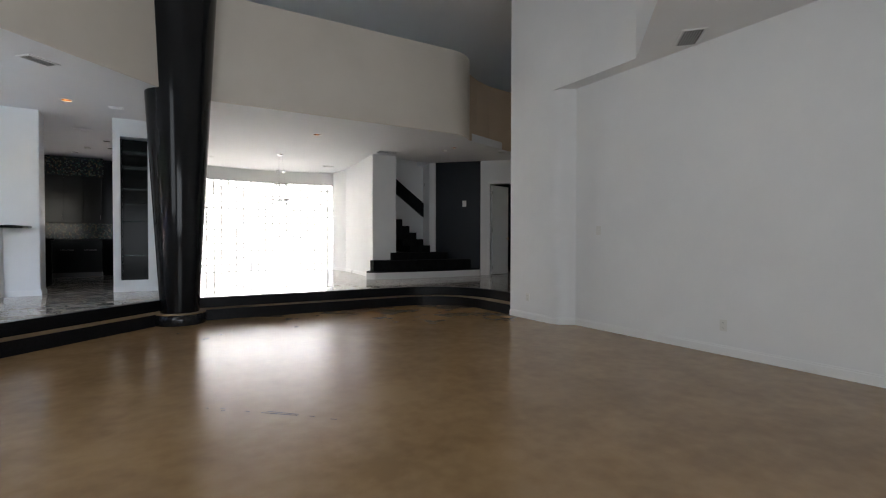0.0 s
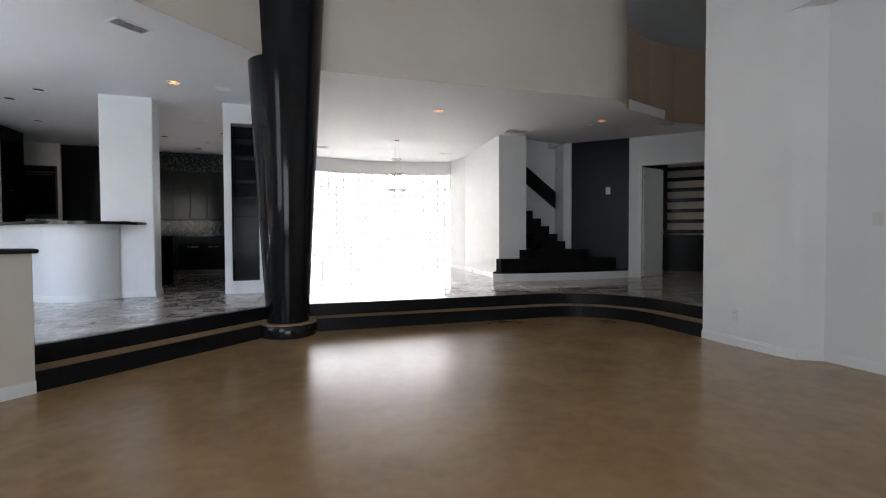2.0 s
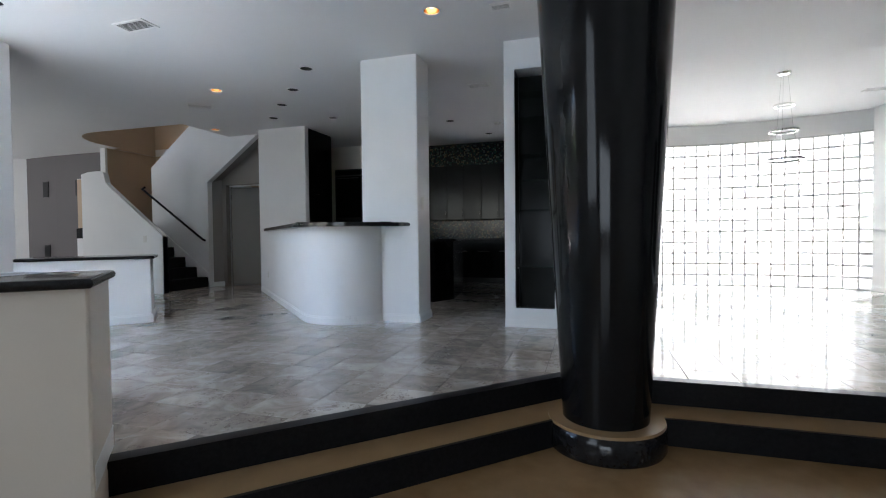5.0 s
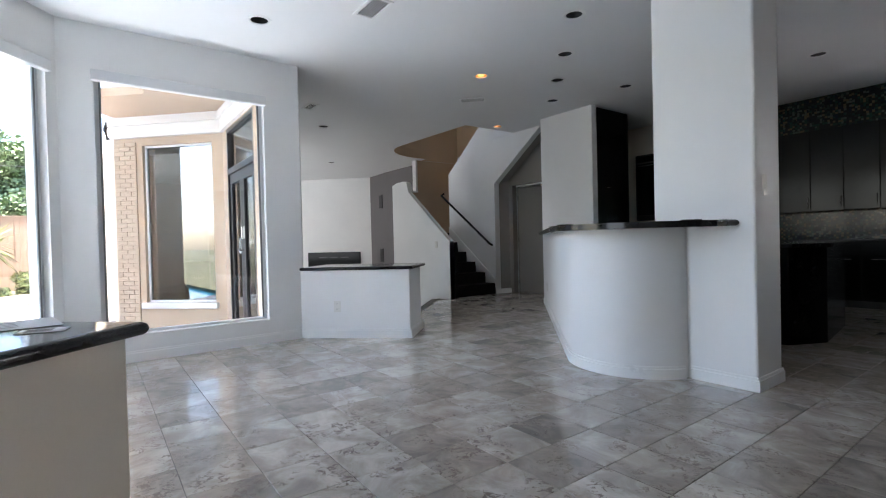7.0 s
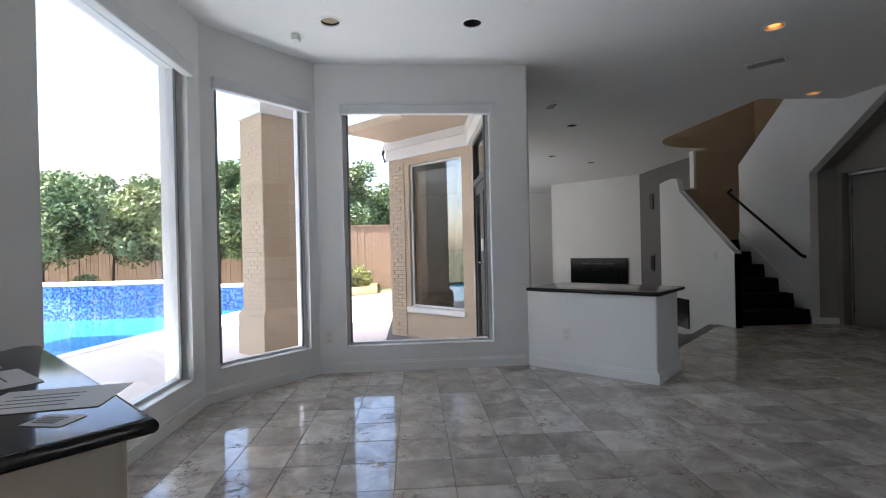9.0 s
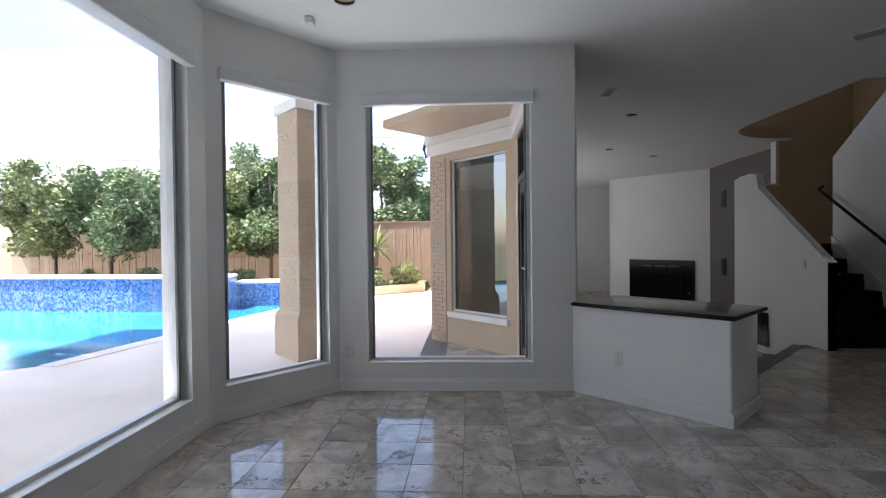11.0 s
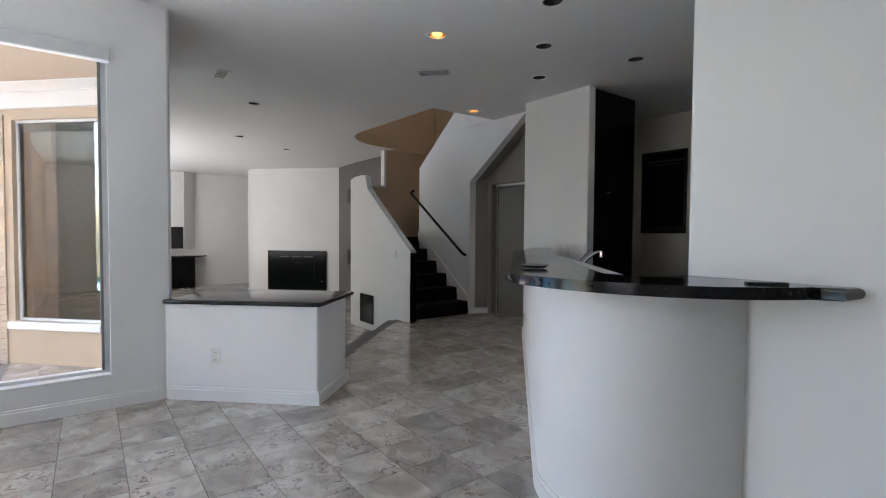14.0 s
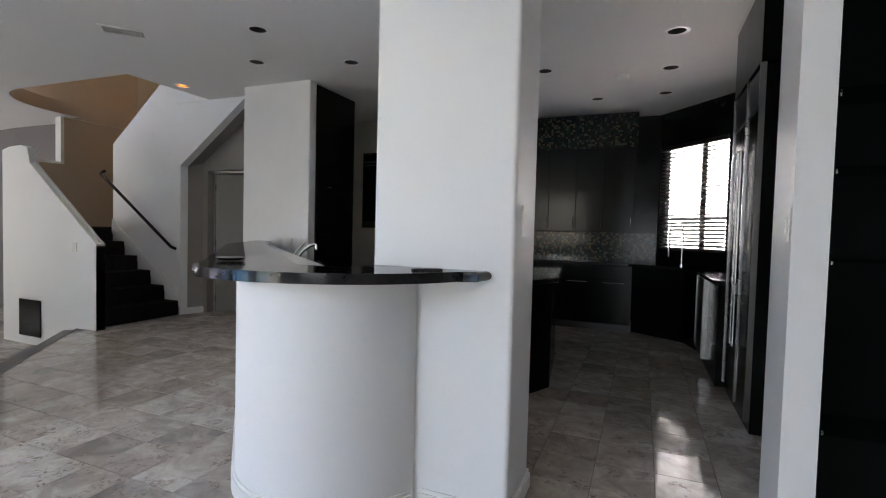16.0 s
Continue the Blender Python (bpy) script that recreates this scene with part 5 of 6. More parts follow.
for i, (x, y, r) in enumerate([(-12.5, -5.0, 0.38), (-12.9, -4.35, 0.45), (-13.4, -4.1, 0.3), (-12.4, -5.5, 0.3), (-11.75, -8.4, 0.4), (-11.75, -10.9, 0.45), (-11.7, -12.5, 0.4)]):
    rng = random.Random(70 + i)
    sh = tagged(thing("shrub", *yard(x, y), -0.18), "low leafy shrub in the planted bed", "shrub")
    cs = [(rng.uniform(-r, r) * 0.6, rng.uniform(-r, r) * 0.6, rng.uniform(0.1, 1.5) * r, r * 0.5) for _ in range(8)]
    me = leaf_cloud(rng, cs, 1400, 0.055, 1.0)
    me.materials.append(LEAF2 if i in (1, 2) else LEAF)
    o = new("foliage", me)
    o.parent = sh
    part("stem", tube([(0, 0, 0), (0.02, 0.01, r), (0.0, 0.03, r * 1.4)], 0.012, 6), BARK, sh)
palm = tagged(thing("yucca_palm", *yard(-12.9, -5.1), -0.18), "small spiky palm with drooping dry leaves", "palm")
part("trunk", tube([(0, 0, 0), (0.03, 0, 0.7), (0, 0.02, 1.3)], 0.09, 8), BARK, palm)
rng = random.Random(5)
vs, fs = [], []
for k in range(130):
    a, el = rng.uniform(0, 6.28), rng.uniform(-0.7, 1.2)
    ln = rng.uniform(0.75, 1.2)
    d = Vector((math.cos(a) * math.cos(el), math.sin(a) * math.cos(el), math.sin(el)))
    sd = Vector((-math.sin(a), math.cos(a), 0)) * 0.028
    p0 = Vector((0, 0, 1.3))
    p1, p2 = p0 + d * ln * 0.55, p0 + d * ln + Vector((0, 0, -0.16))
    i = len(vs)
    vs += [p0 - sd * 0.5, p0 + sd * 0.5, p1 - sd, p1 + sd, p2]
    fs += [(i, i + 1, i + 3, i + 2), (i + 2, i + 3, i + 4)]
me = bpy.data.meshes.new("leaf")
me.from_pydata(vs, [], fs)
me.materials.append(LEAF2)
new("crown", me).parent = palm

# neighbouring houses and power lines beyond the fence
nh = tagged(thing("neighbour_house", -27, -20, 0), "neighbouring house with grey shingle roof", "house")
part("wall", box(-4, -6, -0.1, 4, 6, 3.0), STUCCO, nh)
rf = bmesh.new()
q = [rf.verts.new(p) for p in ((-4.6, -6.6, 3.0), (4.6, -6.6, 3.0), (4.6, 6.6, 3.0), (-4.6, 6.6, 3.0), (0, -5.0, 7.0), (0, 3.8, 7.0))]
for ids in ((0, 1, 4), (1, 2, 5, 4), (2, 3, 5), (3, 0, 4, 5), (0, 1, 2, 3)):
    rf.faces.new([q[k] for k in ids])
part("roof", rf, ROOFM, nh)
nh2 = tagged(thing("neighbour_house", -33, -1.5, 0), "far neighbouring house with grey roof and white chimney", "house")
part("wall", box(-4, -5, -0.1, 4, 5, 2.7), STUCCO, nh2)
rf = bmesh.new()
q = [rf.verts.new(p) for p in ((-4.6, -5.6, 2.7), (4.6, -5.6, 2.7), (4.6, 5.6, 2.7), (-4.6, 5.6, 2.7), (0, -3.0, 3.9), (0, 3.0, 3.9))]
for ids in ((0, 1, 4), (1, 2, 5, 4), (2, 3, 5), (3, 0, 4, 5), (0, 1, 2, 3)):
    rf.faces.new([q[k] for k in ids])
part("roof", rf, ROOFM, nh2)
part("chimney", box(2.0, -3.5, 2.6, 3.0, -2.7, 4.2, None, 0.02), FASCIA, nh2)
for z0, z1 in ((5.2, 5.4), (6.1, 6.0), (4.0, 4.3)):
    cb = tagged(thing("power_line", -20, -40, z0), "thin overhead power line", "cable")
    under(cb, part("cable", tube([(-20, -40 + 8 * k, z0 + (z1 - z0) * k / 10 - 0.25 * math.sin(math.pi * k / 10)) for k in range(11)], 0.012, 6), BLACKM, None))

for y in (-40, 40):
    up = tagged(thing("utility_pole", -20.1, y, -0.45), "grey weathered wooden utility pole beyond the garden", "pole")
    part("post", lathe([(0.14, 0.0), (0.1, 7.2), (0.0, 7.25)], 14), BARK, up, "", True)
    for z in (4.45, 5.85, 6.5):
        part("cross_arm", box(-0.06, -0.5, z - 0.05, 0.12, 0.5, z + 0.05, None, 0.01), BARK, up)

# eaves over the bay and the wing
setting("eave_bay", strip([(0.0, -4.55), (-3.1, -4.55), (-4.02, -3.72), (-4.04, -3.3)], -0.15, 1.1, 2.98, 3.1), STUCCO, "tan eave over the bay windows", "eave")
setting("eave_wing", strip([(-4.3, -1.84), (-6.3, -1.84), (-7.5, -3.04)][::-1], -0.1, 1.0, 3.0, 3.12), STUCCO, "tan soffit of the wing roof", "eave")
setting("fascia_band", strip([(-4.21, -1.83), (-6.3, -1.83), (-7.6, -3.13)][::-1], -0.01, 0.05, 2.7, 2.98), FASCIA, "white moulded band under the eave", "trim")
setting("fascia_moulding", strip([(-4.21, -1.83), (-6.3, -1.83), (-7.6, -3.13)][::-1], 0.04, 0.09, 2.88, 2.98), FASCIA, "white cornice moulding", "trim")
gt = tagged(thing("downspout", -7.64, -3.17, 2.3), "dark elbow of a rain gutter", "gutter")
part("elbow", tube([(0, 0, 0.7), (-0.03, -0.05, 0.55), (-0.02, -0.01, 0.4)], 0.03, 8), BLACKM, gt)

# brick column and brick edge of the wing
oc = tagged(thing("brick_column", -7.0, -4.97, Z_P, 46), "tan brick column with stone plinth on the patio", "column", "", "structure")
part("core", box(-0.335, -0.335, 0.6, 0.335, 0.335, 3.7), STUCCO, oc)
part("plinth", box(-0.4, -0.4, 0.0, 0.4, 0.4, 0.62, None, 0.01), STUCCO, oc)
sl = prism([(-0.4, -0.4), (0.4, -0.4), (0.4, 0.4), (-0.4, 0.4)], 0.62, 0.72)
for v in sl.verts:
    if v.co.z > 0.67:
        v.co.x *= 0.86
        v.co.y *= 0.86
part("plinth_cap", sl, STUCCO, oc)
part("capital", box(-0.37, -0.37, 3.7, 0.37, 0.37, 3.86), FASCIA, oc)
BRK = finish("brick", box(-0.094, 0.0, -0.031, 0.094, 0.03, 0.031, None, 0.004, 1), BRICK)
rng = random.Random(9)


def brick_face(parent, m, width, z0, z1):
    rows = int((z1 - z0) / 0.068)
    for r in range(rows):
        x, w = 0.0, 0.094 if r % 2 else 0.188
        while x < width - 0.02:
            w = min(w, width - x)
            ob = new("brick", BRK)
            ob.parent = parent
            ob.matrix_basis = m @ pose(x + w / 2, rng.uniform(-0.003, 0.003), z0 + 0.034 + 0.068 * r, 0, 0, rng.uniform(-0.4, 0.4)) @ Matrix.Diagonal(((w - 0.005) / 0.188, 1, 1, 1))
            x, w = x + w, 0.188


brick_face(oc, pose(-0.335, -0.34, 0), 0.67, 0.72, 3.7)
brick_face(oc, pose(0.34, -0.335, 0, 0, 0, 90), 0.67, 0.72, 3.7)
we = tagged(thing("brick_quoin", -7.58, -3.1, 0, 45), "tan brick edge of the garden wing", "brickwork", "", "structure")
brick_face(we, pose(0.0, -0.026, 0), 0.376, -0.42, 2.68)

# added glowing panel standing in for the bright sky through the glass blocks
setting("backdrop", wall_panel((-3, 12), (14, 12), 0.05, -0.5, 9.0), DAY_GLOW, "added glowing panel in place of daylight beyond the glass blocks", "backdrop")
setting("ground_north", slab([(-4, 5.7), (14, 5.7), (14, 12), (-4, 12)], [], -0.2, -0.08), PATIO, "pale paving outside the glass blocks", "ground")

# ---- recessed lights, vents, detectors ----
def can_light(lit):
    o = new("recessed_light")
    ring = lathe([(0.072, 0.004), (0.072, -0.004), (0.098, -0.004), (0.1, 0.0015), (0.098, 0.002)], 28)
    part("trim_ring", ring, TRIM, o, "white trim ring", True)
    part("can", lathe([(0.074, 0.0), (0.066, 0.1), (0.0, 0.1)], 24), BRONZE if lit else DARK, o, "", True)
    if lit:
        part("bulb", lathe([(0.0, 0.03), (0.035, 0.038), (0.045, 0.06), (0.03, 0.09), (0.02, 0.099)], 20), BULB, o, "glowing warm bulb", True)
    else:
        part("bulb", lathe([(0.0, 0.05), (0.03, 0.058), (0.035, 0.07), (0.02, 0.099)], 16), STEEL, o, "unlit bulb", True)
    return o


proto = {}
for lit, spots in ((False, CANS_DARK), (True, CANS_LIT)):
    for x, y in spots:
        if lit not in proto:
            o = proto[lit] = can_light(lit)
            tagged(o, "round recessed ceiling light, lit warm" if lit else "round recessed ceiling light, switched off", "ceiling light", "recessed lights")
            o.matrix_world = pose(x, y, Z_C)
        else:
            copy_thing(proto[lit], pose(x, y, Z_C))
for x, y in CANS_LIT:
    sp = new("downlight", bpy.data.lights.new("downlight", "SPOT"))
    sp.data.energy, sp.data.color, sp.data.spot_size, sp.data.shadow_soft_size, sp.data.spot_blend = 0.5, (1.0, 0.66, 0.38), radians(95), 0.05, 0.6
    sp.matrix_world = pose(x, y, Z_C + 0.02)


def vent(x, y, rz, w=0.36, d=0.2, z=Z_C):
    o = tagged(thing("ceiling_vent", x, y, z, rz), "white metal ceiling air vent with dark slots", "vent", "ceiling vents")
    f = box(-w / 2, -d / 2, -0.012, w / 2, -d / 2 + 0.025, 0.0, None, 0.003)
    box(-w / 2, d / 2 - 0.025, -0.012, w / 2, d / 2, 0.0, f, 0.003)
    box(-w / 2, -d / 2 + 0.025, -0.012, -w / 2 + 0.025, d / 2 - 0.025, 0.0, f, 0.003)
    box(w / 2 - 0.025, -d / 2 + 0.025, -0.012, w / 2, d / 2 - 0.025, 0.0, f, 0.003)
    part("frame", f, TRIM, o)
    part("backing", box(-w / 2 + 0.02, -d / 2 + 0.02, -0.003, w / 2 - 0.02, d / 2 - 0.02, -0.001), DARK, o)
    n = 8
    for k in range(n):
        sl = box(-w / 2 + 0.025, -0.0035, -0.001, w / 2 - 0.025, 0.0035, 0.001)
        bmesh.ops.transform(sl, matrix=pose(0, -d / 2 + 0.033 + (d - 0.066) * k / (n - 1), -0.008, 35, 0, 0), verts=sl.verts)
        part("slat", sl, TRIM, o)
    return o


vent(-2.23, -1.49, 0)
vent(-3.767, 0.862, 45)
vent(0.486, -2.69, 45)
vent(1.085, -0.77, 0, 0.2, 0.14)
vent(6.25, 0.5, 0, 0.5, 0.3)
vent(5.68, 3.3, 0, 0.3, 0.15)
vent(2.65, 3.3, 0, 0.3, 0.15)
vent(8.6, -0.92, 0, 0.36, 0.18)
vent(0.42, 1.3, 0, 0.3, 0.15)
vent(-5.2, -0.9, 0, 0.3, 0.15)
vent(6.55, -6.75, 45, 0.45, 0.25, 3.05)
for x, y, lb in ((0.264, 3.455, 1), (7.27, -0.39, 1), (-3.19, -3.64, 0)):
    o = tagged(thing("smoke_detector" if lb else "room_sensor", x, y, Z_C), "round white smoke detector on the ceiling" if lb else "small white sensor box on the ceiling", "detector")
    if lb:
        part("body", lathe([(0.0, -0.035), (0.045, -0.032), (0.06, -0.018), (0.062, 0.0)], 24), PLASTIC, o, "", True)
    else:
        part("body", box(-0.04, -0.03, -0.05, 0.04, 0.03, 0.0, None, 0.008), PLASTIC, o)


# ---- switches and sockets ----
def plate(name, x, y, z, rz, kind, w=0.075, h=0.12):
    lab = {"outlet": "white duplex socket plate on the wall", "switch": "white light switch plate on the wall"}[kind]
    o = tagged(thing(name, x, y, z, rz), lab, kind)
    part("plate", box(-w / 2, -0.007, -h / 2, w / 2, 0.0, h / 2, None, 0.002), PLASTIC, o)
    if kind == "outlet":
        for dz in (-0.028, 0.028):
            part("socket", cyl(0.016, 0.016, -0.001, 0.001, 16), PLASTIC, o).matrix_basis = pose(0, -0.008, dz, 90, 0, 0)
            for dx in (-0.006, 0.006):
                part("slot", box(dx - 0.0012, -0.0105, dz - 0.004, dx + 0.0012, -0.0092, dz + 0.006), BLACKM, o)
    else:
        n = max(1, round(w / 0.06))
        for k in range(n):
            cxx = -w / 2 + w * (k + 0.5) / n
            part("rocker", box(cxx - 0.014, -0.012, -0.03, cxx + 0.014, -0.0072, 0.03, None, 0.002), PLASTIC, o)
    return o


plate("outlet", -3.555, -1.295, 0.34, 47, "outlet")
plate("outlet", -3.80, -3.535, 0.34, 90, "outlet")
plate("switch", 0.018, 0.13, 1.33, 90, "switch", 0.06, 0.14)
plate("switch", 0.985, 0.06, 1.33, -97, "switch", 0.075)
plate("switch", -5.75, 1.597, 0.97, 0, "switch")
plate("switch", 6.797, -5.32, 1.03, -90, "switch")
plate("outlet", 6.557, -4.15, 0.02, -90, "outlet")
plate("outlet", 6.797, -7.0, 0.0, -90, "outlet")
plate("outlet", -3.3, 1.78 - 0.012, 0.35, -45, "outlet")
for x in (-3.45, -3.31, -3.1):
    plate("switch", x, 2.497, 1.09, 0, "switch")
gr = tagged(thing("return_grille", -6.66, 1.597, -0.2), "black air return grille low on the stair wall", "grille")
part("frame", box(-0.23, -0.012, 0.0, 0.23, 0.0, 0.47, None, 0.003), SMOKED, gr)
for k in range(11):
    part("louvre", box(-0.21, -0.016, 0.02 + 0.04 * k, 0.21, -0.0125, 0.035 + 0.04 * k), SMOKED, gr)

# ---- small things ----
bf = tagged(thing("bar_faucet", -2.17, 1.22, 0.92, 40), "chrome bar faucet with lever", "faucet")
bf.matrix_basis = bf.matrix_basis @ Matrix.Scale(0.8, 4)
part("body", lathe([(0.026, 0.0), (0.026, 0.02), (0.018, 0.03), (0.017, 0.12), (0.0, 0.125)], 20), CHROME, bf, "", True)
part("spout", tube([(0.0, 0, 0.08), (0.09, 0, 0.2), (0.17, 0, 0.26), (0.22, 0, 0.27)], 0.016, 12), CHROME, bf, "", True)
part("nozzle", cyl(0.02, 0.018, 0.215, 0.275, 16, 0.225, 0), CHROME, bf, "", True)
part("lever", tube([(-0.01, 0, 0.12), (0.03, 0.0, 0.2), (0.11, 0.0, 0.29)], 0.01, 10), CHROME, bf, "", True)
ds = tagged(thing("dish", -1.28, -0.28, 1.112), "small brushed metal dish on the bar", "dish")
part("bowl", lathe([(0.0, 0.004), (0.05, 0.004), (0.068, 0.016), (0.065, 0.018), (0.046, 0.009), (0.0, 0.009)], 28), STEEL, ds, "", True)
rm = tagged(thing("remote_control", -0.31, -0.17, 1.112, 40), "small black remote control on the bar", "remote")
part("body", box(-0.065, -0.018, 0.0, 0.065, 0.018, 0.009, None, 0.004), BLACKM, rm)
for k in range(5):
    part("button", cyl(0.004, 0.004, 0.009, 0.0105, 8, -0.045 + 0.02 * k, 0), DARK, rm)
for dx, dy, rz, w, h in ((0.33, 0.4, 100, 0.3, 0.21), (0.7, 0.3, 50, 0.28, 0.22), (0.12, 0.37, 80, 0.1, 0.07), (1.05, 0.25, 47, 0.3, 0.22)):
    x, y = rot45(*E0, dx, dy)
    pp = tagged(thing("paper_sheet", x, y, 0.809, rz), "printed white paper sheet on the granite ledge", "paper")
    part("sheet", box(-w / 2, -h / 2, 0.0, w / 2, h / 2, 0.0015), PAPER, pp)
    for k in range(4):
        part("text_bar", box(-w * 0.35, -h * 0.3 + k * h * 0.16, 0.0018, w * 0.2, -h * 0.3 + k * h * 0.16 + 0.006, 0.0022), GREY, pp)
ch = tagged(thing("chandelier", 4.15, 2.05, Z_C), "thin chrome and crystal ring pendant light", "chandelier")
part("canopy", lathe([(0.0, -0.03), (0.06, -0.028), (0.075, -0.01), (0.075, 0.0)], 28), CHROME, ch, "", True)
for a in range(3):
    cx_, cy_ = 0.1 * math.cos(2.1 * a), 0.1 * math.sin(2.1 * a)
    part("wire", tube([(cx_ * 0.4, cy_ * 0.4, -0.02), (cx_, cy_, -0.72), (cx_ * 2, cy_ * 2, -1.08)], 0.0015, 6), STEEL, ch)
for r, z in ((0.09, -0.4), (0.14, -0.72), (0.2, -1.08)):
    part("ring", lathe([(r, z), (r + 0.02, z), (r + 0.02, z - 0.025), (r, z - 0.025), (r, z)], 36), CHROME, ch, "", True)

# worn gouges in the sunken floor
rng = random.Random(12)
for s0, ln, off in ((0.0, 0.28, 0.0), (0.03, 0.24, 0.03), (-0.13, 0.045, 0.0), (-0.33, 0.04, 0.012), (-0.3, 0.03, -0.02), (-0.44, 0.025, 0.0), (0.36, 0.04, 0.01), (0.52, 0.05, -0.01)):
    ln2 = ln * rng.uniform(0.9, 1.05)
    sc = part("gouge", box(0, -0.003, 0.0, ln2, 0.003, 0.002), BARK, sunken, "dark worn scratch")
    sc.matrix_basis = pose(2.29 + 0.74 * s0 + 0.67 * off, -6.35 - 0.67 * s0 + 0.74 * off, Z_L - 0.0005, 0, 0, -42 + rng.uniform(-2, 2))

# ---- pieces: glass blocks ----
gbw = tagged(thing("glass_block_wall", 4.15, 5.0, 0), "curved wall of clear wavy glass blocks with pale joints", "glass blocks", "", "structure")
NB, NR = 23, 13
bw = radians(A0 - A1) * GR / NB
blk = finish("glass_block", box(-bw / 2 + 0.011, 0.0, 0.011, bw / 2 - 0.011, 0.075, 0.189, None, 0.006, 1), BLOCKG)
mort = bmesh.new()
for i in range(NB):
    a = A0 + (A1 - A0) * (i + 0.5) / NB
    x, y = GC[0] + GR * math.cos(radians(a)), GC[1] + GR * math.sin(radians(a))
    for j in range(NR):
        ob = new("glass_block", blk)
        ob.parent = gbw
        ob.matrix_parent_inverse = gbw.matrix_basis.inverted()
        ob.matrix_basis = pose(x, y, 0.2 * j, 0, 0, a - 90)
        ob.visible_shadow = False
    m2 = box(-bw / 2 - 0.011, -0.004, 0.0, -bw / 2 + 0.011, 0.06, 2.6)
    bmesh.ops.transform(m2, matrix=pose(x, y, 0, 0, 0, a - 90), verts=m2.verts)
    mort = join(mort, m2)
for j in range(NR + 1):
    m2 = prism(arc(*GC, GR - 0.004, A0, A1, 23) + arc(*GC, GR + 0.06, A1, A0, 23), 0.2 * j - 0.014, 0.2 * j + 0.014)
    mort = join(mort, m2)
under(gbw, part("joints", mort, MORTAR, None, "pale joints"))

# ---- pieces: floor tiles ----
P, G, TX, TY = 0.304, 0.0015, -1.815, -0.70


def clip(poly, a, b_, c):
    """Keeps the part of a polygon with a x + b y >= c."""
    out = []
    for k in range(len(poly)):
        p, q = poly[k], poly[(k + 1) % len(poly)]
        fp_, fq = a * p[0] + b_ * p[1] - c, a * q[0] + b_ * q[1] - c
        if fp_ >= 0:
            out.append(p)
        if (fp_ >= 0) != (fq >= 0):
            u = fp_ / (fp_ - fq)
            out.append((p[0] + u * (q[0] - p[0]), p[1] + u * (q[1] - p[1])))
    return out


def tile_poly(i, j, lift=0.0):
    x, y = TX + P * i, TY + P * j
    poly = [(x + G, y + G), (x + P - G, y + G), (x + P - G, y + P - G), (x + G, y + P - G)]
    cx_, cy_ = x + P / 2, y + P / 2
    if cx_ < 1.7:
        poly = clip(poly, -1, 1, -3.3 + 0.06)
    elif cx_ < 5.55:
        poly = clip(poly, 0, 1, -1.6 + 0.04)
    elif cy_ > -2.9:
        u = Vector((cx_ - 5.55, cy_ + 2.9))
        if u.length < 1.7:
            u.normalize()
            poly = clip(poly, u.x, u.y, 1.35 + u.x * 5.55 - u.y * 2.9)
    else:
        poly = clip(poly, 1, 0, 6.89)
    if cx_ < -3.2 and cy_ > -0.9:
        poly = clip(poly, 1, 1, -4.1)
    return poly


def tile_mesh(poly, lift=0.0):
    """Thin tile with a fine arris; returns verts and faces."""
    n = len(poly)
    mx, my = sum(p[0] for p in poly) / n, sum(p[1] for p in poly) / n
    vs, fs = [], []
    for k, z in ((1.0, -0.008), (1.0, -0.0012), (0.991, 0.0)):
        vs += [(mx + (x - mx) * k, my + (y - my) * k, z + lift) for x, y in poly]
    for lvl in (0, 1):
        for k in range(n):
            fs.append((lvl * n + k, lvl * n + (k + 1) % n, (lvl + 1) * n + (k + 1) % n, (lvl + 1) * n + k))
    fs.append(tuple(range(2 * n, 3 * n)))
    return vs, fs


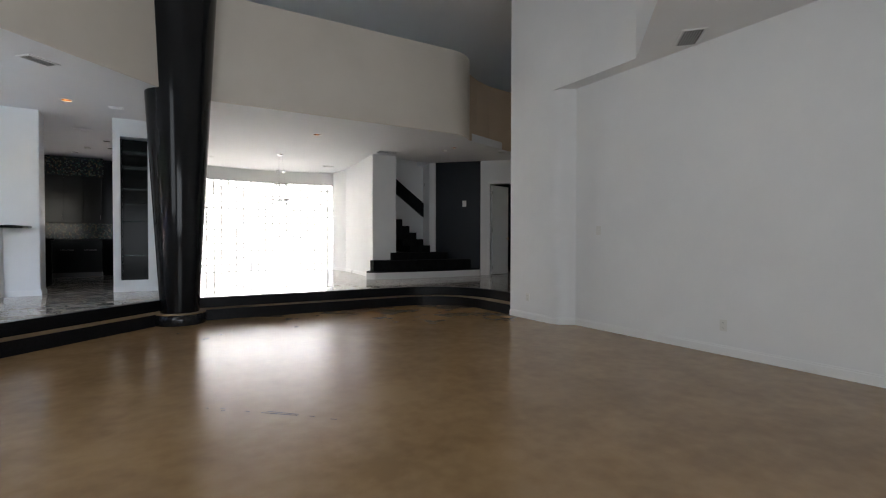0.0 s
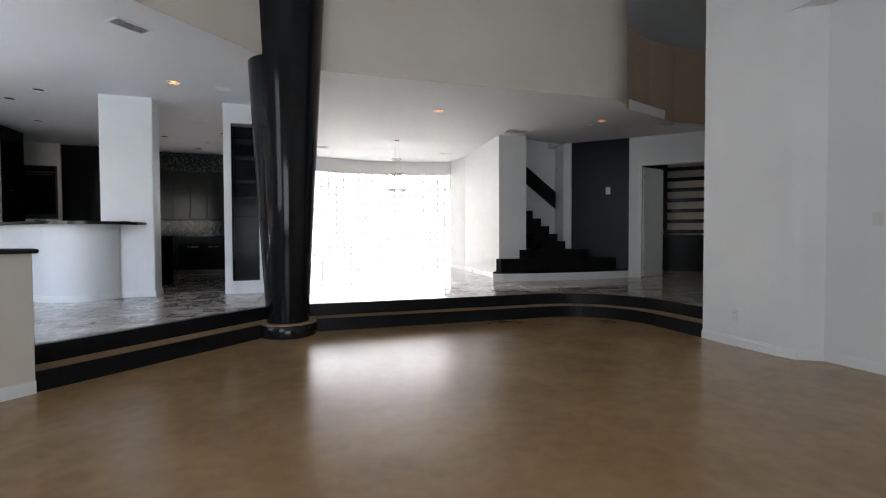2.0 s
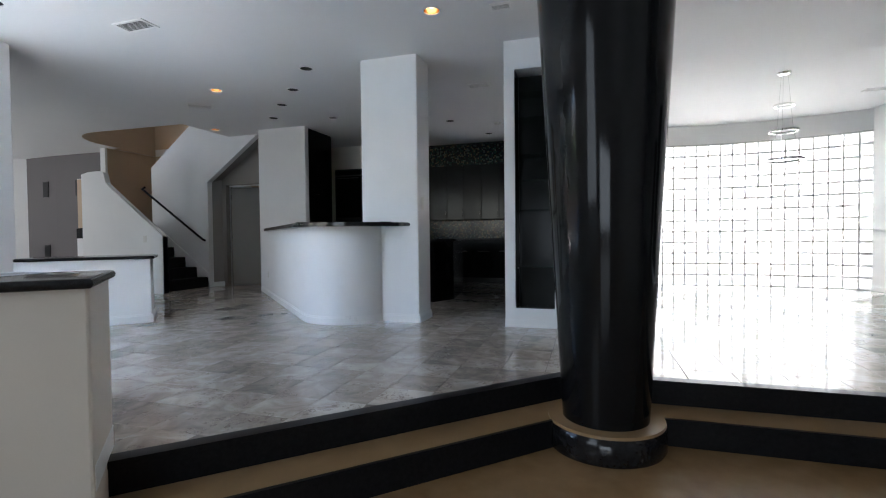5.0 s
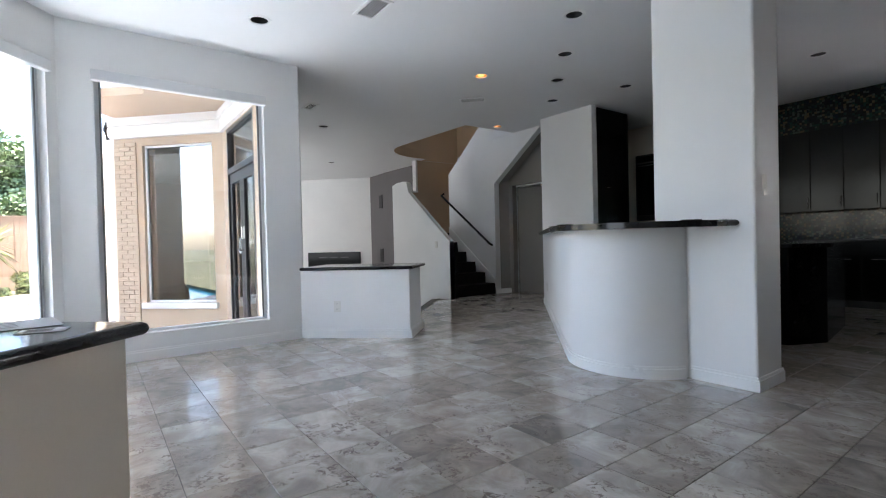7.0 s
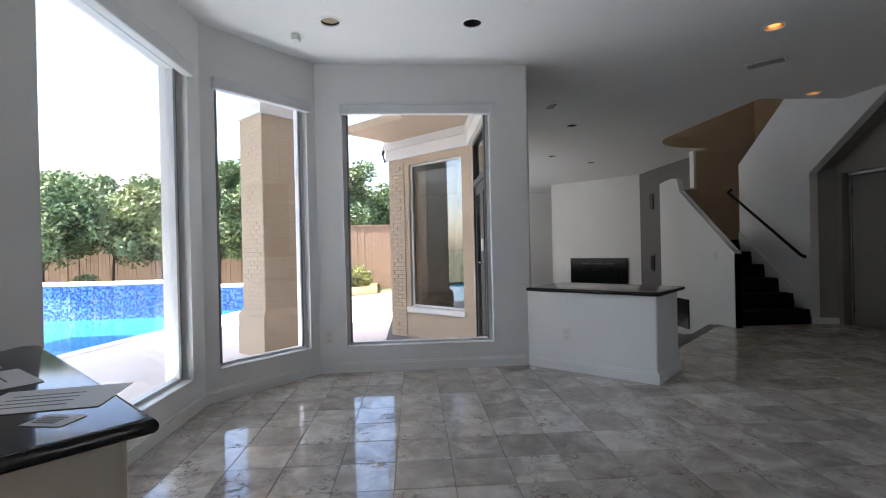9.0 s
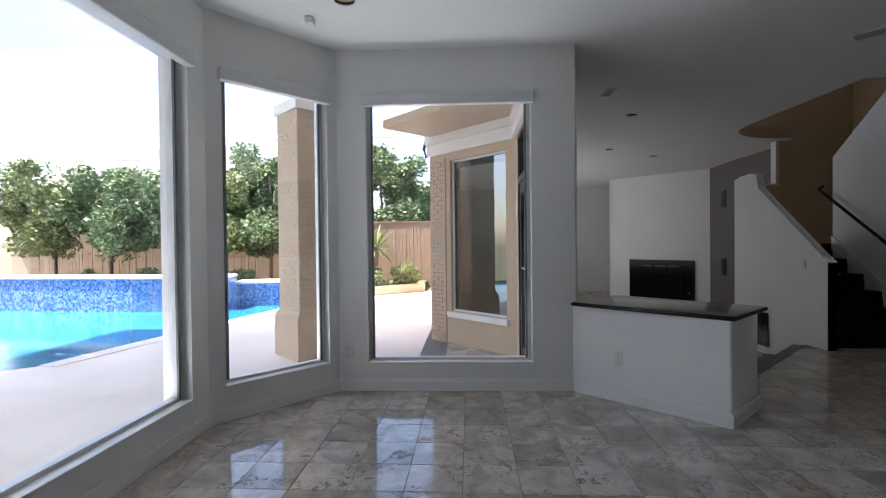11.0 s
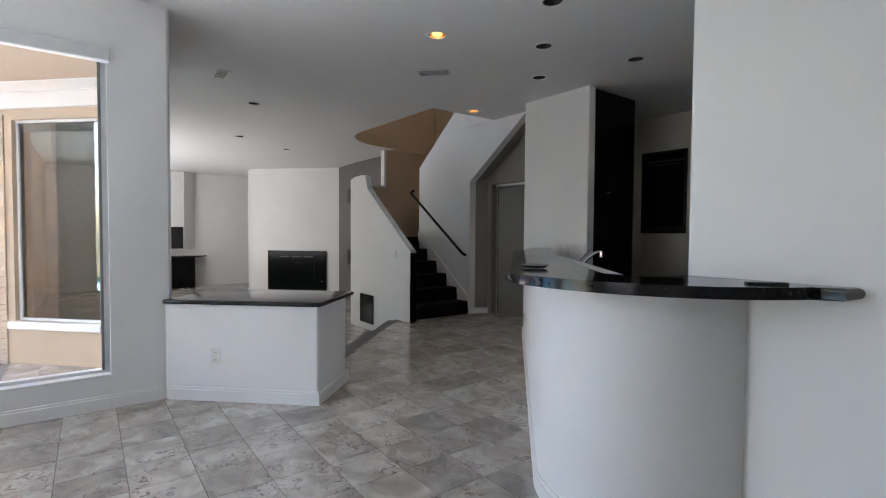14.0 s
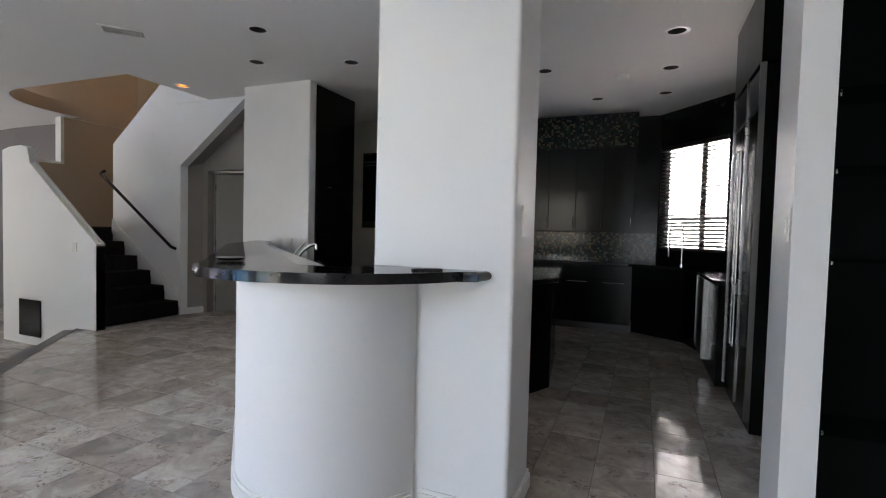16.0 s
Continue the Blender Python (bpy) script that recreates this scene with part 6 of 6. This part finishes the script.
whole = None
JV, JF = [], []
for i in range(-13, 48):
    for j in range(-14, 22):
        x, y = TX + P * (i + 0.5), TY + P * (j + 0.5)
        if x + y < -7.9 or x < -3.9 and y < -0.9 or x + y < -4.3 and y > -0.9 or x < -5.6 or y > 5.35 and x < 2 or y > 5.3 or y < -4.6 or x > 12.5:
            continue
        poly = tile_poly(i, j)
        if len(poly) < 3:
            continue
        area = abs(sum(poly[k][0] * poly[(k + 1) % len(poly)][1] - poly[(k + 1) % len(poly)][0] * poly[k][1] for k in range(len(poly)))) / 2
        if area < 0.002:
            continue
        if -3.75 < x < 1.6 and -4.1 < y < 0.35:
            if area > P * P * 0.96:
                if whole is None:
                    vs, fs = tile_mesh([(px - x, py - y) for px, py in poly])
                    whole = bpy.data.meshes.new("tile")
                    whole.from_pydata(vs, [], fs)
                    whole.materials.append(STONE)
                ob = new("tile", whole)
                ob.matrix_basis = pose(x, y, random.uniform(-0.0004, 0.0002), random.uniform(-0.06, 0.06), random.uniform(-0.06, 0.06))
            else:
                vs, fs = tile_mesh(poly)
                me = bpy.data.meshes.new("tile")
                me.from_pydata(vs, [], fs)
                me.materials.append(STONE)
                ob = new("tile", me)
            ob.parent = raised
        else:
            vs, fs = tile_mesh(poly)
            k = len(JV)
            JV += vs
            JF += [tuple(q + k for q in f) for f in fs]
for i in range(-45, -6):
    for j in range(-8, 12):
        x, y = TX + P * (i + 0.5), TY + P * (j + 0.5)
        if -4.0 < x + y and y > -1.3 or x > -4.4 or x < -15.2 or y < -2.9:
            continue
        xx, yy = TX + P * i, TY + P * j
        vs, fs = tile_mesh([(xx + G, yy + G), (xx + P - G, yy + G), (xx + P - G, yy + P - G), (xx + G, yy + P - G)], Z_L + 0.004)
        k = len(JV)
        JV += vs
        JF += [tuple(q + k for q in f) for f in fs]
me = bpy.data.meshes.new("far_tiles")
me.from_pydata(JV, [], JF)
me.materials.append(STONEJ)
ob = new("far_tiles", me)
ob.parent = raised
tagged(ob, "", "", "", "stuff")
